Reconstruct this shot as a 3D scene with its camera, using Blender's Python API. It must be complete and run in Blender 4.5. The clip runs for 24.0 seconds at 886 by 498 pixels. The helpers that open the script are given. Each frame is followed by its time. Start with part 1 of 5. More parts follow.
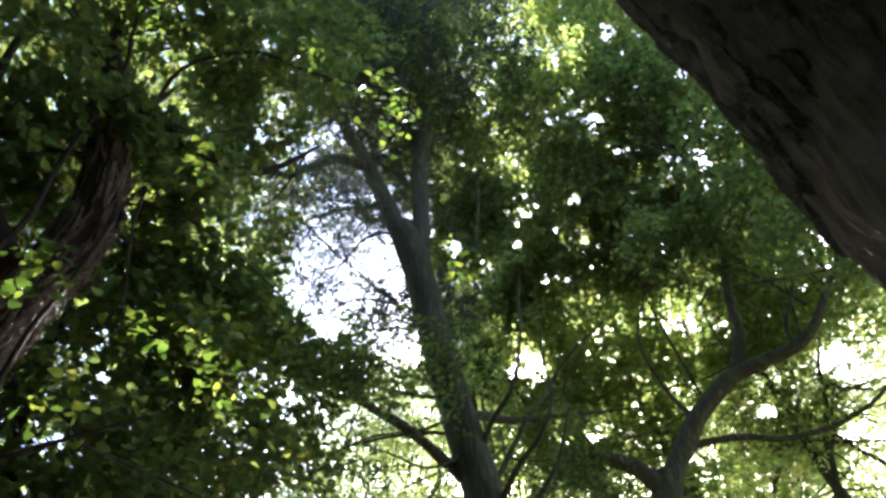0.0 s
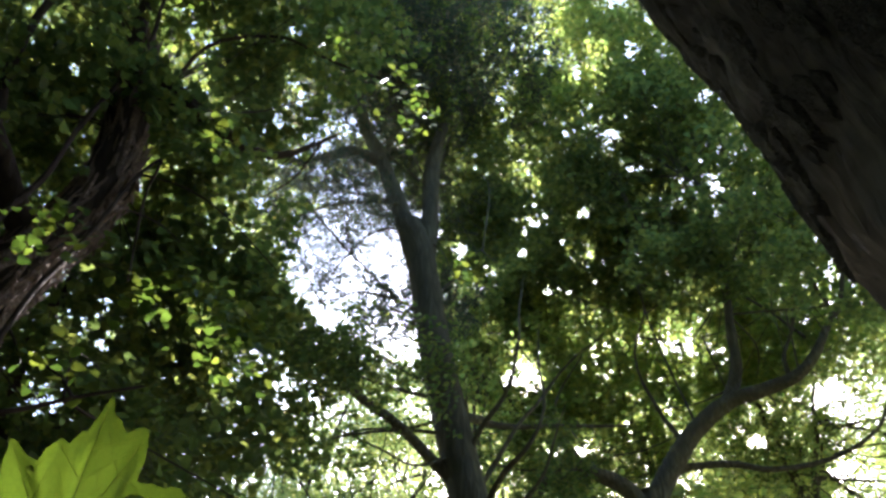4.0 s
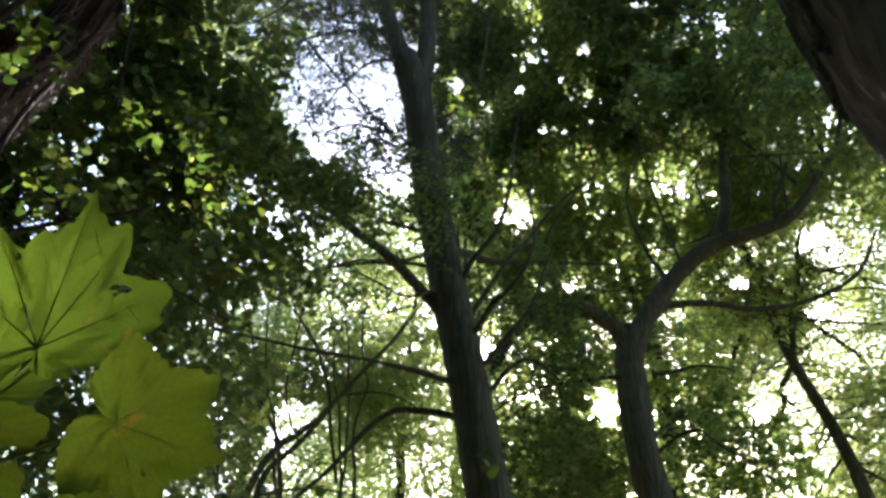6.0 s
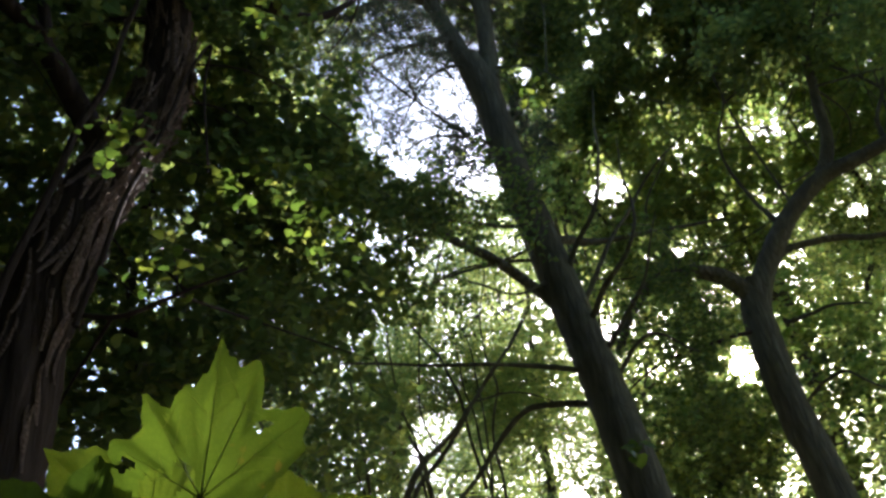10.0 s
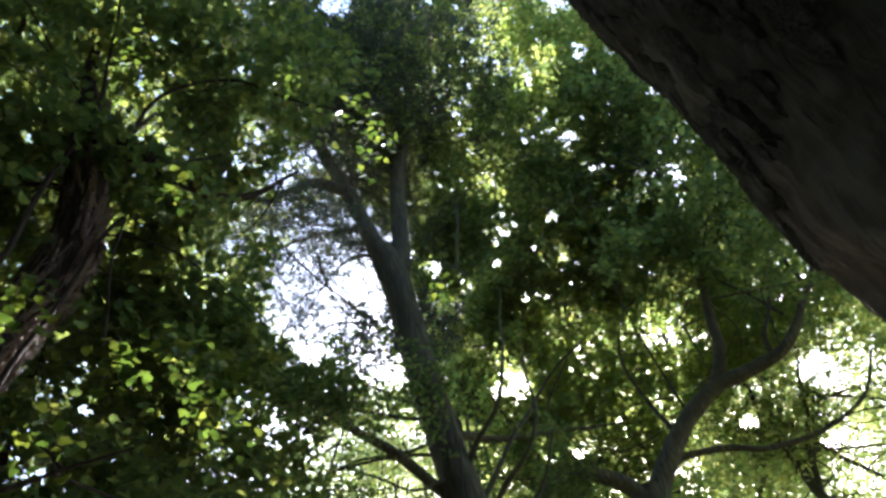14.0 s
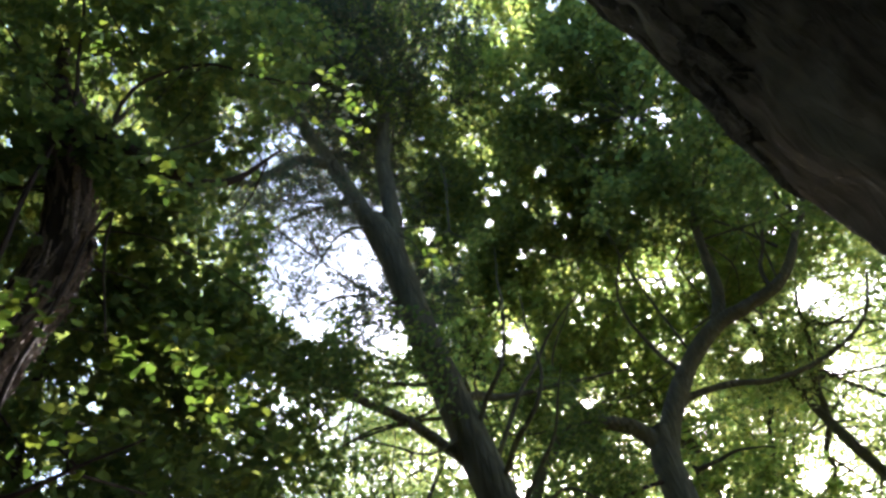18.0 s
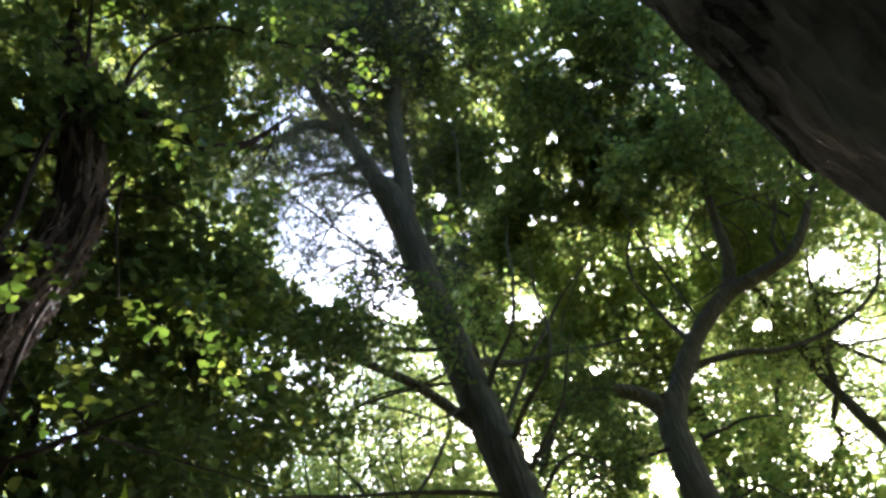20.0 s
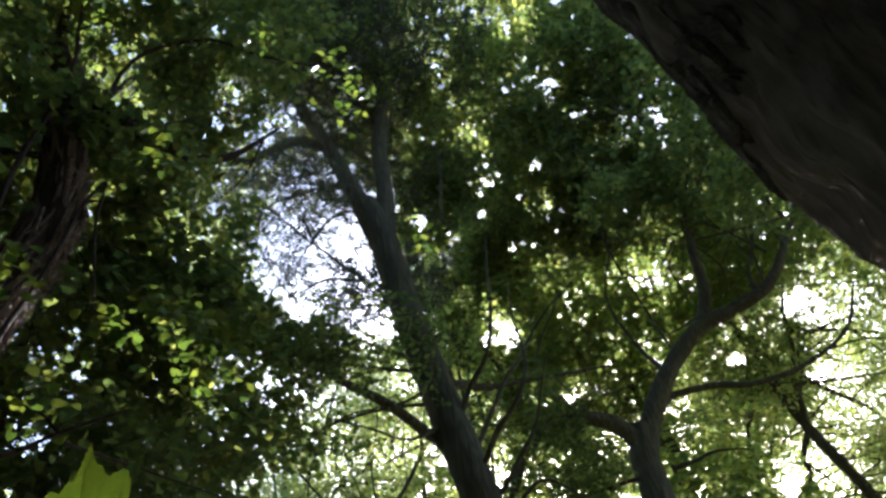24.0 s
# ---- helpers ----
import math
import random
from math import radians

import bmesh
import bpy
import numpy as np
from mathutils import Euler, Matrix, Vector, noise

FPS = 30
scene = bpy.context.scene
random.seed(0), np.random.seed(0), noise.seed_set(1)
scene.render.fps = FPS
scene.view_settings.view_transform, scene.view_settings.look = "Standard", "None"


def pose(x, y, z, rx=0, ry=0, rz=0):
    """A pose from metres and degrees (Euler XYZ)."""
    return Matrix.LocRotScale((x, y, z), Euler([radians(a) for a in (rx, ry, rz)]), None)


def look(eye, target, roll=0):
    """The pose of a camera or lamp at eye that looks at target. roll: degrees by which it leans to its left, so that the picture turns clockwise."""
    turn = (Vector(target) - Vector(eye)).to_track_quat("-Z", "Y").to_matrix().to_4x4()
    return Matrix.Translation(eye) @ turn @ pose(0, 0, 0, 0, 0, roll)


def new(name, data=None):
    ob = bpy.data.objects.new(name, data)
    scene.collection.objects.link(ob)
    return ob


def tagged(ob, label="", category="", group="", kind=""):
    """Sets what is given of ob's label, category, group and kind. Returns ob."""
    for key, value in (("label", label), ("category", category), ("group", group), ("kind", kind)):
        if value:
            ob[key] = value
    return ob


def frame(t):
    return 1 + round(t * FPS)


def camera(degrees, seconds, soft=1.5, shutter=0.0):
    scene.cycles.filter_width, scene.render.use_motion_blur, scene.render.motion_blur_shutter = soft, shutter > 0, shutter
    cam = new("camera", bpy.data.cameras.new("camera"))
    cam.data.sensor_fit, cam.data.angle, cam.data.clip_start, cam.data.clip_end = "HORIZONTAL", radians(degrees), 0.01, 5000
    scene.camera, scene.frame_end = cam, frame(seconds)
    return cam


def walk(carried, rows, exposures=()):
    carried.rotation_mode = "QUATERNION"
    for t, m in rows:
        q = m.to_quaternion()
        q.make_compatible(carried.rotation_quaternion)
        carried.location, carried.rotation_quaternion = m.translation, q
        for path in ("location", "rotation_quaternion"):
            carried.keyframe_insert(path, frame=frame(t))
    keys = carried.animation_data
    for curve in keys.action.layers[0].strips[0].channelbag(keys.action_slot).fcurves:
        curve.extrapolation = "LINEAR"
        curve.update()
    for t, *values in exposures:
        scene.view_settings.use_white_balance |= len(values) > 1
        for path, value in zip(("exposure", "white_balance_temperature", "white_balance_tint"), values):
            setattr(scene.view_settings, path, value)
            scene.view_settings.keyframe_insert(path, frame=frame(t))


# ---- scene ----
cam = camera(54.07, 24.0, soft=2.8)
EYE = 1.6
# seconds, drift of the hand sideways, forward and upward, turn
ROWS = [
    (0, 0.011, 0.025, 0.053, 134.97, 5.28, 0.33),
    (0.5, 0.000, 0.040, 0.052, 137.53, 1.49, -0.70),
    (1, -0.001, 0.027, 0.052, 136.28, 2.64, -0.45),
    (1.5, -0.004, 0.043, 0.044, 133.70, 2.06, -0.56),
    (3.5, -0.007, 0.044, 0.018, 135.05, 3.07, -2.96),
    (4, -0.014, 0.041, 0.014, 135.01, 1.43, -3.13),
    (4.5, -0.013, 0.030, 0.016, 136.37, 4.56, 0.98),
    (5, -0.003, 0.022, 0.017, 134.19, 5.21, 1.24),
    (5.5, -0.007, 0.039, -0.003, 126.55, 0.43, -3.95),
    (6, -0.004, 0.049, -0.005, 124.28, 0.46, -4.41),
    (6.5, -0.020, 0.053, -0.029, 116.00, -5.60, -6.42),
    (7, -0.036, 0.061, -0.008, 119.68, -4.61, -4.05),
    (7.5, -0.017, 0.035, 0.013, 119.74, -2.02, 2.46),
    (8, -0.001, 0.011, 0.067, 124.72, 7.85, 5.89),
    (8.5, 0.008, 0.009, 0.045, 127.21, 8.41, 4.82),
    (9, 0.005, 0.002, 0.042, 127.99, 7.97, 5.63),
    (9.5, 0.000, 0.003, 0.043, 126.59, 7.42, 7.36),
    (11.5, -0.014, 0.021, 0.018, 122.42, 4.37, 7.79),
    (12, -0.019, 0.006, 0.031, 127.73, 5.47, 7.81),
    (12.5, -0.017, -0.016, 0.034, 136.39, 7.42, 7.12),
    (13, -0.007, -0.012, 0.033, 134.94, 8.84, 1.19),
    (13.5, -0.007, -0.011, 0.027, 136.29, 8.06, 0.79),
    (14, -0.006, -0.010, 0.037, 136.31, 7.46, 0.55),
    (14.5, -0.005, -0.019, 0.027, 136.91, 7.53, 0.88),
    (15, 0.002, -0.023, 0.028, 135.80, 7.01, 0.95),
    (15.5, 0.000, -0.017, 0.026, 135.14, 6.56, 1.52),
    (16, 0.008, -0.016, 0.037, 134.96, 6.79, 2.20),
    (16.5, 0.010, -0.012, 0.017, 137.99, 8.10, 4.83),
    (17, 0.016, -0.032, -0.001, 138.17, 9.10, 4.93),
    (17.5, 0.009, -0.023, 0.018, 136.65, 10.79, 5.05),
    (18, 0.017, -0.011, 0.020, 134.63, 11.53, 4.24),
    (18.5, 0.007, -0.011, 0.026, 134.08, 11.85, 4.65),
    (20.5, 0.014, -0.031, 0.026, 130.08, 10.32, 3.77),
    (21, 0.005, -0.024, 0.016, 127.55, 10.32, 2.65),
    (21.5, 0.010, -0.022, 0.020, 128.04, 8.98, 1.81),
    (22, 0.001, -0.029, 0.020, 128.86, 8.89, 2.15),
    (22.5, 0.005, -0.027, 0.015, 130.07, 8.96, 1.32),
    (23, 0.009, -0.022, -0.013, 131.17, 9.21, 0.47),
    (23.5, 0.011, -0.043, 0.004, 132.44, 9.85, 1.01),
    (24, 0.016, -0.026, -0.015, 133.46, 9.79, 1.73),
]
EXPOSE = 2.9
LIGHTER = ((0.0, 0.3), (1.0, 0.2), (4.0, 0.1), (5.0, 0.0), (6.0, -0.2), (6.5, -0.05), (7.0, -0.7), (8.0, -0.85), (9.5, -0.5), (12.0, -0.33), (12.6, -0.2), (14.0, 0.0), (15.0, 0.08), (16.0, 0.12), (17.0, 0.03), (18.5, 0.0), (20.5, 0.1), (21.0, 0.1), (22.0, -0.15), (23.0, -0.17), (24.0, -0.37))
walk(cam, [(t, pose(x, y, EYE + z, rx, ry, rz)) for t, x, y, z, rx, ry, rz in ROWS], [(t, EXPOSE + e, 5650, 15) for t, e in LIGHTER])

# ---- light ----
SUN_AZ, SUN_EL = 15.7, 22.8
sky = bpy.data.worlds.new("sky")
scene.world = sky
sky.use_nodes = True
sky_tex = sky.node_tree.nodes.new("ShaderNodeTexSky")
sky_tex.sky_type, sky_tex.sun_disc = "NISHITA", False
sky_tex.sun_elevation, sky_tex.sun_rotation = radians(SUN_EL), radians(SUN_AZ)
sky_tex.air_density, sky_tex.dust_density, sky_tex.ozone_density = 1.0, 2.4, 1.5
sky_back = sky.node_tree.nodes["Background"]
sky_back.inputs["Strength"].default_value = 0.115
sky.node_tree.links.new(sky_tex.outputs["Color"], sky_back.inputs["Color"])
SUN_WAY = Vector((math.sin(radians(SUN_AZ)) * math.cos(radians(SUN_EL)), math.cos(radians(SUN_AZ)) * math.cos(radians(SUN_EL)), math.sin(radians(SUN_EL))))
sun_data = bpy.data.lights.new("sun", "SUN")
sun_data.energy, sun_data.angle, sun_data.color = 4.4, radians(0.53), (1.0, 0.95, 0.86)
sun = new("sun", sun_data)
sun.matrix_world = look(SUN_WAY * 60, (0, 0, 0))

# ---- materials ----


def nodes_of(name):
    m = bpy.data.materials.new(name)
    m.use_nodes = True
    t = m.node_tree
    return m, t, t.nodes["Principled BSDF"], t.nodes["Material Output"]


def ramp(t, stops):
    r = t.nodes.new("ShaderNodeValToRGB")
    while len(r.color_ramp.elements) < len(stops):
        r.color_ramp.elements.new(0.5)
    for e, (p, c) in zip(r.color_ramp.elements, stops):
        e.position, e.color = p, (*c, 1)
    return r


def leaf_material(name, face, glow, through_part=0.5, rough=0.45, island=True, blotch=18.0):
    """face: colours of the upper side; glow: colours of the light that comes through."""
    m, t, b, out = nodes_of(name)
    if island:
        rnd = t.nodes.new("ShaderNodeNewGeometry").outputs["Random Per Island"]
    else:
        rnd = t.nodes.new("ShaderNodeObjectInfo").outputs["Random"]
    tc = t.nodes.new("ShaderNodeTexCoord")
    n = t.nodes.new("ShaderNodeTexNoise")
    n.inputs["Scale"].default_value, n.inputs["Detail"].default_value = blotch, 4.0
    t.links.new(tc.outputs["Object"], n.inputs["Vector"])
    mixv = t.nodes.new("ShaderNodeMath")
    mixv.operation = "MULTIPLY_ADD"
    mixv.inputs[1].default_value, mixv.inputs[2].default_value = 0.5, -0.25
    t.links.new(n.outputs["Fac"], mixv.inputs[0])
    add = t.nodes.new("ShaderNodeMath")
    add.use_clamp = True
    t.links.new(rnd, add.inputs[0])
    t.links.new(mixv.outputs[0], add.inputs[1])
    k = len(face) - 1
    r1 = ramp(t, [(i / k, c) for i, c in enumerate(face)])
    r2 = ramp(t, [(i / k, c) for i, c in enumerate(glow)])
    t.links.new(add.outputs[0], r1.inputs[0])
    t.links.new(add.outputs[0], r2.inputs[0])
    t.links.new(r1.outputs[0], b.inputs["Base Color"])
    b.inputs["Roughness"].default_value = rough
    b.inputs["Specular IOR Level"].default_value = 0.24
    tr = t.nodes.new("ShaderNodeBsdfTranslucent")
    t.links.new(r2.outputs[0], tr.inputs["Color"])
    mix = t.nodes.new("ShaderNodeMixShader")
    mix.inputs[0].default_value = through_part
    t.links.new(b.outputs[0], mix.inputs[1])
    t.links.new(tr.outputs[0], mix.inputs[2])
    t.links.new(mix.outputs[0], out.inputs["Surface"])
    return m


def bark_material(name, dark, light, scale=9.0, depth=0.02, lichen=None):
    m, t, b, out = nodes_of(name)
    tc = t.nodes.new("ShaderNodeTexCoord")
    mp = t.nodes.new("ShaderNodeMapping")
    mp.inputs["Scale"].default_value = (scale, scale, scale * 0.16)
    t.links.new(tc.outputs["Object"], mp.inputs["Vector"])
    v = t.nodes.new("ShaderNodeTexVoronoi")
    v.feature = "DISTANCE_TO_EDGE"
    v.inputs["Scale"].default_value = 2.2
    n = t.nodes.new("ShaderNodeTexNoise")
    n.inputs["Scale"].default_value, n.inputs["Detail"].default_value, n.inputs["Roughness"].default_value = 2.0, 7.0, 0.65
    t.links.new(mp.outputs[0], n.inputs["Vector"])
    warp = t.nodes.new("ShaderNodeMix")
    warp.data_type = "VECTOR"
    warp.inputs["Factor"].default_value = 0.35
    t.links.new(mp.outputs[0], warp.inputs[4])
    t.links.new(n.outputs["Color"], warp.inputs[5])
    t.links.new(warp.outputs[1], v.inputs["Vector"])
    r = ramp(t, [(0.0, dark), (0.35, [(p + q) / 2 for p, q in zip(dark, light)]), (1.0, light)])
    mul = t.nodes.new("ShaderNodeMath")
    mul.operation = "MULTIPLY_ADD"
    mul.inputs[1].default_value = 1.4
    t.links.new(v.outputs["Distance"], mul.inputs[0])
    sub = t.nodes.new("ShaderNodeMath")
    sub.operation = "MULTIPLY_ADD"
    sub.inputs[1].default_value, sub.inputs[2].default_value = 0.9, -0.1
    t.links.new(n.outputs["Fac"], sub.inputs[0])
    t.links.new(sub.outputs[0], mul.inputs[2])
    t.links.new(mul.outputs[0], r.inputs[0])
    col = r.outputs[0]
    if lichen:
        big = t.nodes.new("ShaderNodeTexNoise")
        big.inputs["Scale"].default_value, big.inputs["Detail"].default_value = 3.5, 5.0
        t.links.new(tc.outputs["Object"], big.inputs["Vector"])
        lr = ramp(t, [(0.52, (0, 0, 0)), (0.66, (1, 1, 1))])
        t.links.new(big.outputs["Fac"], lr.inputs[0])
        mx = t.nodes.new("ShaderNodeMix")
        mx.data_type = "RGBA"
        mx.inputs[7].default_value = (*lichen, 1)
        t.links.new(lr.outputs[0], mx.inputs["Factor"])
        t.links.new(col, mx.inputs[6])
        col = mx.outputs[2]
    t.links.new(col, b.inputs["Base Color"])
    b.inputs["Roughness"].default_value = 0.92
    b.inputs["Specular IOR Level"].default_value = 0.12
    bump = t.nodes.new("ShaderNodeBump")
    bump.inputs["Strength"].default_value, bump.inputs["Distance"].default_value = 0.9, depth
    t.links.new(mul.outputs[0], bump.inputs["Height"])
    t.links.new(bump.outputs[0], b.inputs["Normal"])
    return m


LINDEN = leaf_material("linden_leaf", [(0.042, 0.064, 0.021), (0.054, 0.084, 0.025), (0.08, 0.10, 0.03)],
                       [(0.13, 0.19, 0.045), (0.19, 0.25, 0.052), (0.36, 0.375, 0.065)], 0.58)
CANOPY = leaf_material("canopy_leaf", [(0.042, 0.064, 0.021), (0.056, 0.086, 0.025), (0.09, 0.11, 0.03)],
                       [(0.18, 0.255, 0.07), (0.265, 0.34, 0.08), (0.49, 0.50, 0.10)], 0.59)
# Paler and brighter than canopy_leaf: back light and glare put into the colour.
BACKLIT_LEAF = leaf_material("backlit_far_leaf", [(0.05, 0.078, 0.03), (0.06, 0.092, 0.034), (0.11, 0.12, 0.042)],
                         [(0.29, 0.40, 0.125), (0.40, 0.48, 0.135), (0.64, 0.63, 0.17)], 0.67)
# Brighter lit copy of the canopy leaf: sunlight put into the colour.
LIT_CANOPY = leaf_material("lit_canopy_leaf", [(0.06, 0.085, 0.023), (0.075, 0.10, 0.026), (0.13, 0.13, 0.032)],
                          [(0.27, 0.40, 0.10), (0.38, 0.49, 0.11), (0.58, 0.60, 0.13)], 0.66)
NEEDLE = leaf_material("conifer_needle", [(0.022, 0.038, 0.026), (0.03, 0.052, 0.033), (0.085, 0.066, 0.038)],
                       [(0.075, 0.105, 0.056), (0.10, 0.135, 0.07), (0.21, 0.18, 0.10)], 0.45, 0.7)
VINE_LEAF = leaf_material("vine_leaf", [(0.05, 0.09, 0.015), (0.06, 0.11, 0.02), (0.10, 0.13, 0.02)],
                          [(0.055, 0.095, 0.012), (0.095, 0.145, 0.016), (0.18, 0.21, 0.022)], 0.55, 0.4, False, 40.0)
BARK_GREY = bark_material("grey_bark", (0.036, 0.031, 0.020), (0.135, 0.118, 0.074), 10.0, 0.03, (0.115, 0.105, 0.062))
BARK_BROWN = bark_material("brown_shaggy_bark", (0.016, 0.012, 0.009), (0.068, 0.045, 0.031), 7.0, 0.03)
BARK_NEAR = bark_material("near_bark", (0.034, 0.028, 0.021), (0.10, 0.083, 0.064), 14.0, 0.02, (0.12, 0.108, 0.082))
# Peeled bark, paler than the trunk; the tone also stands for sunlight on it.
STRIP = bark_material("sunlit_peeling_bark", (0.04, 0.027, 0.02), (0.22, 0.145, 0.10), 8.0, 0.02)
TWIG = bark_material("twig_bark", (0.05, 0.042, 0.032), (0.13, 0.11, 0.085), 20.0, 0.004)

# ---- tools for building ----
rng = np.random.default_rng(7)


def at(az, el, d):
    """The point d metres away over the ground, at that bearing and height angle from the eye."""
    a = radians(az)
    return Vector((d * math.sin(a), d * math.cos(a), EYE + d * math.tan(radians(el))))


def from_eye(az, el, s):
    """The point s metres from the eye along that bearing and height angle."""
    a, e = radians(az), radians(el)
    return Vector((s * math.sin(a) * math.cos(e), s * math.cos(a) * math.cos(e), EYE + s * math.sin(e)))


def thing(name, place, label, category, group="", kind=""):
    ob = new(name)
    ob.location = place
    ob.empty_display_size = 0.2
    return tagged(ob, label, category, group, kind)


def link_part(name, mesh, material, parent, label="", kind=""):
    if material:
        mesh.materials.append(material)
    ob = new(name, mesh)
    if parent:
        ob.parent = parent
        ob.matrix_parent_inverse = Matrix.Translation(-Vector(parent.location)) if parent.parent is None else Matrix.Identity(4)
    return tagged(ob, label, "", "", kind)


def part(name, bm, material, parent, label=""):
    mesh = bpy.data.meshes.new(name)
    bm.to_mesh(mesh)
    bm.free()
    return link_part(name, mesh, material, parent, label)


def raw_mesh(name, verts, faces, smooth=False):
    """A mesh from arrays: verts (n, 3), faces (m, k)."""
    mesh = bpy.data.meshes.new(name)
    m, k = faces.shape
    mesh.vertices.add(len(verts))
    mesh.vertices.foreach_set("co", np.asarray(verts, dtype=np.float32).ravel())
    mesh.loops.add(m * k)
    mesh.loops.foreach_set("vertex_index", faces.astype(np.int32).ravel())
    mesh.polygons.add(m)
    mesh.polygons.foreach_set("loop_start", np.arange(0, m * k, k, dtype=np.int32))
    mesh.polygons.foreach_set("use_smooth", np.full(m, smooth))
    mesh.update(calc_edges=True)
    mesh.validate()
    return mesh


def smooth_line(points, steps=8):
    """A gliding line (Catmull-Rom) through the points."""
    p = [Vector(q) for q in points]
    p = [p[0] * 2 - p[1]] + p + [p[-1] * 2 - p[-2]]
    out = []
    for i in range(1, len(p) - 2):
        for s in range(steps):
            u = s / steps
            out.append(0.5 * ((2 * p[i]) + (p[i + 1] - p[i - 1]) * u + (2 * p[i - 1] - 5 * p[i] + 4 * p[i + 1] - p[i + 2]) * u * u
                              + (3 * p[i] - p[i - 1] - 3 * p[i + 1] + p[i + 2]) * u ** 3))
    out.append(p[-2])
    return out


def tube_arrays(line, r0, r1, sides=12, rough=0.08, flute=0.0, swell=0.0, tip=True, freq=2.5):
    """Verts and quads of a tapered, knotty stem along the line."""
    n = len(line)
    verts = []
    side = Vector((1, 0.3, 0.1))
    for i, p in enumerate(line):
        d = (line[min(i + 1, n - 1)] - line[max(i - 1, 0)]).normalized()
        side = (side - d * side.dot(d)).normalized()
        up = d.cross(side)
        u = i / (n - 1)
        r = r0 + (r1 - r0) * u + swell * max(0.0, 1 - u * 7) ** 2
        for j in range(sides):
            a = 2 * math.pi * j / sides
            w = side * math.cos(a) + up * math.sin(a)
            q = p + w * r
            k = 1 + rough * noise.noise(q * freq) + rough * 0.6 * noise.noise(q * freq * 3.1)
            if flute:
                k += flute * noise.noise(Vector((math.cos(a) * 5.0, math.sin(a) * 5.0, u * n * 0.05)))
                k += flute * 0.7 * noise.noise(Vector((math.cos(a) * 13.0, math.sin(a) * 13.0, u * n * 0.12)))
            verts.append(p + w * (r * k))
    quads = []
    for i in range(n - 1):
        for j in range(sides):
            k = (j + 1) % sides
            quads.append((i * sides + j, i * sides + k, (i + 1) * sides + k, (i + 1) * sides + j))
    return np.array([v[:] for v in verts]), np.array(quads)


def stem(name, points, r0, r1, material, parent, label="", sides=12, steps=8, rough=0.08, flute=0.0, swell=0.0, wobble=0.0):
    line = smooth_line(points, steps)
    if wobble:
        line = [p + Vector((noise.noise(p * 1.3), noise.noise(p * 1.3 + Vector((9, 2, 4))), noise.noise(p * 1.3 + Vector((3, 7, 1))))) * wobble * min(1, i / 4) for i, p in enumerate(line)]
    v, f = tube_arrays(line, r0, r1, sides, rough, flute, swell)
    return link_part(name, raw_mesh(name, v, f, True), material, parent, label), line


def many_tubes(lines, radii, sides=4):
    """Thin twigs and branches joined into one array pair."""
    vs, fs, base = [], [], 0
    for line, (r0, r1) in zip(lines, radii):
        v, f = tube_arrays(line, r0, r1, sides, 0.0)
        vs.append(v)
        fs.append(f + base)
        base += len(v)
    return np.concatenate(vs), np.concatenate(fs)


# leaf outlines: across, along, lift
HEART = np.array([(0, 0, 0), (-0.42, 0.12, 0.06), (-0.46, 0.45, 0.09), (0, 1.0, -0.08), (0.46, 0.45, 0.09), (0.42, 0.12, 0.06)])
BLADE = np.array([(0, 0, 0), (-0.26, 0.25, 0.05), (-0.24, 0.6, 0.05), (0, 1.0, -0.10), (0.24, 0.6, 0.05), (0.26, 0.25, 0.05)])
LOBED = np.array([(0, 0, 0), (-0.5, 0.15, 0.08), (-0.30, 0.55, 0.04), (0, 1.0, -0.10), (0.30, 0.55, 0.04), (0.5, 0.15, 0.08)])
SLIM = np.array([(0, 0, 0), (-0.06, 0.3, 0.0), (-0.05, 0.7, 0.0), (0, 1.0, 0.0), (0.05, 0.7, 0.0), (0.06, 0.3, 0.0)])
OVAL = np.array([(0, 0, 0), (-0.42, 0.42, 0.10), (0, 1.0, -0.08), (0.42, 0.42, 0.10)])
LEAF_QUADS = np.array([(0, 1, 2, 3), (0, 3, 4, 5)])
OVAL_QUADS = np.array([(0, 1, 2, 3)])


def unit(v):
    return v / np.maximum(np.linalg.norm(v, axis=-1, keepdims=True), 1e-9)


def leaf_arrays(base, along, normal, size, outline):
    """Leaves as arrays: one outline at each base, pointing along, facing normal."""
    along = unit(along)
    normal = unit(normal - along * np.sum(normal * along, axis=1, keepdims=True))
    across = np.cross(along, normal)
    o = outline[None, :, :] * size[:, None, None]
    v = base[:, None, :] + across[:, None, :] * o[:, :, :1] + along[:, None, :] * o[:, :, 1:2] + normal[:, None, :] * o[:, :, 2:3]
    f = (LEAF_QUADS if len(outline) == 6 else OVAL_QUADS)[None] + (np.arange(len(base)) * len(outline))[:, None, None]
    return v.reshape(-1, 3), f.reshape(-1, 4)


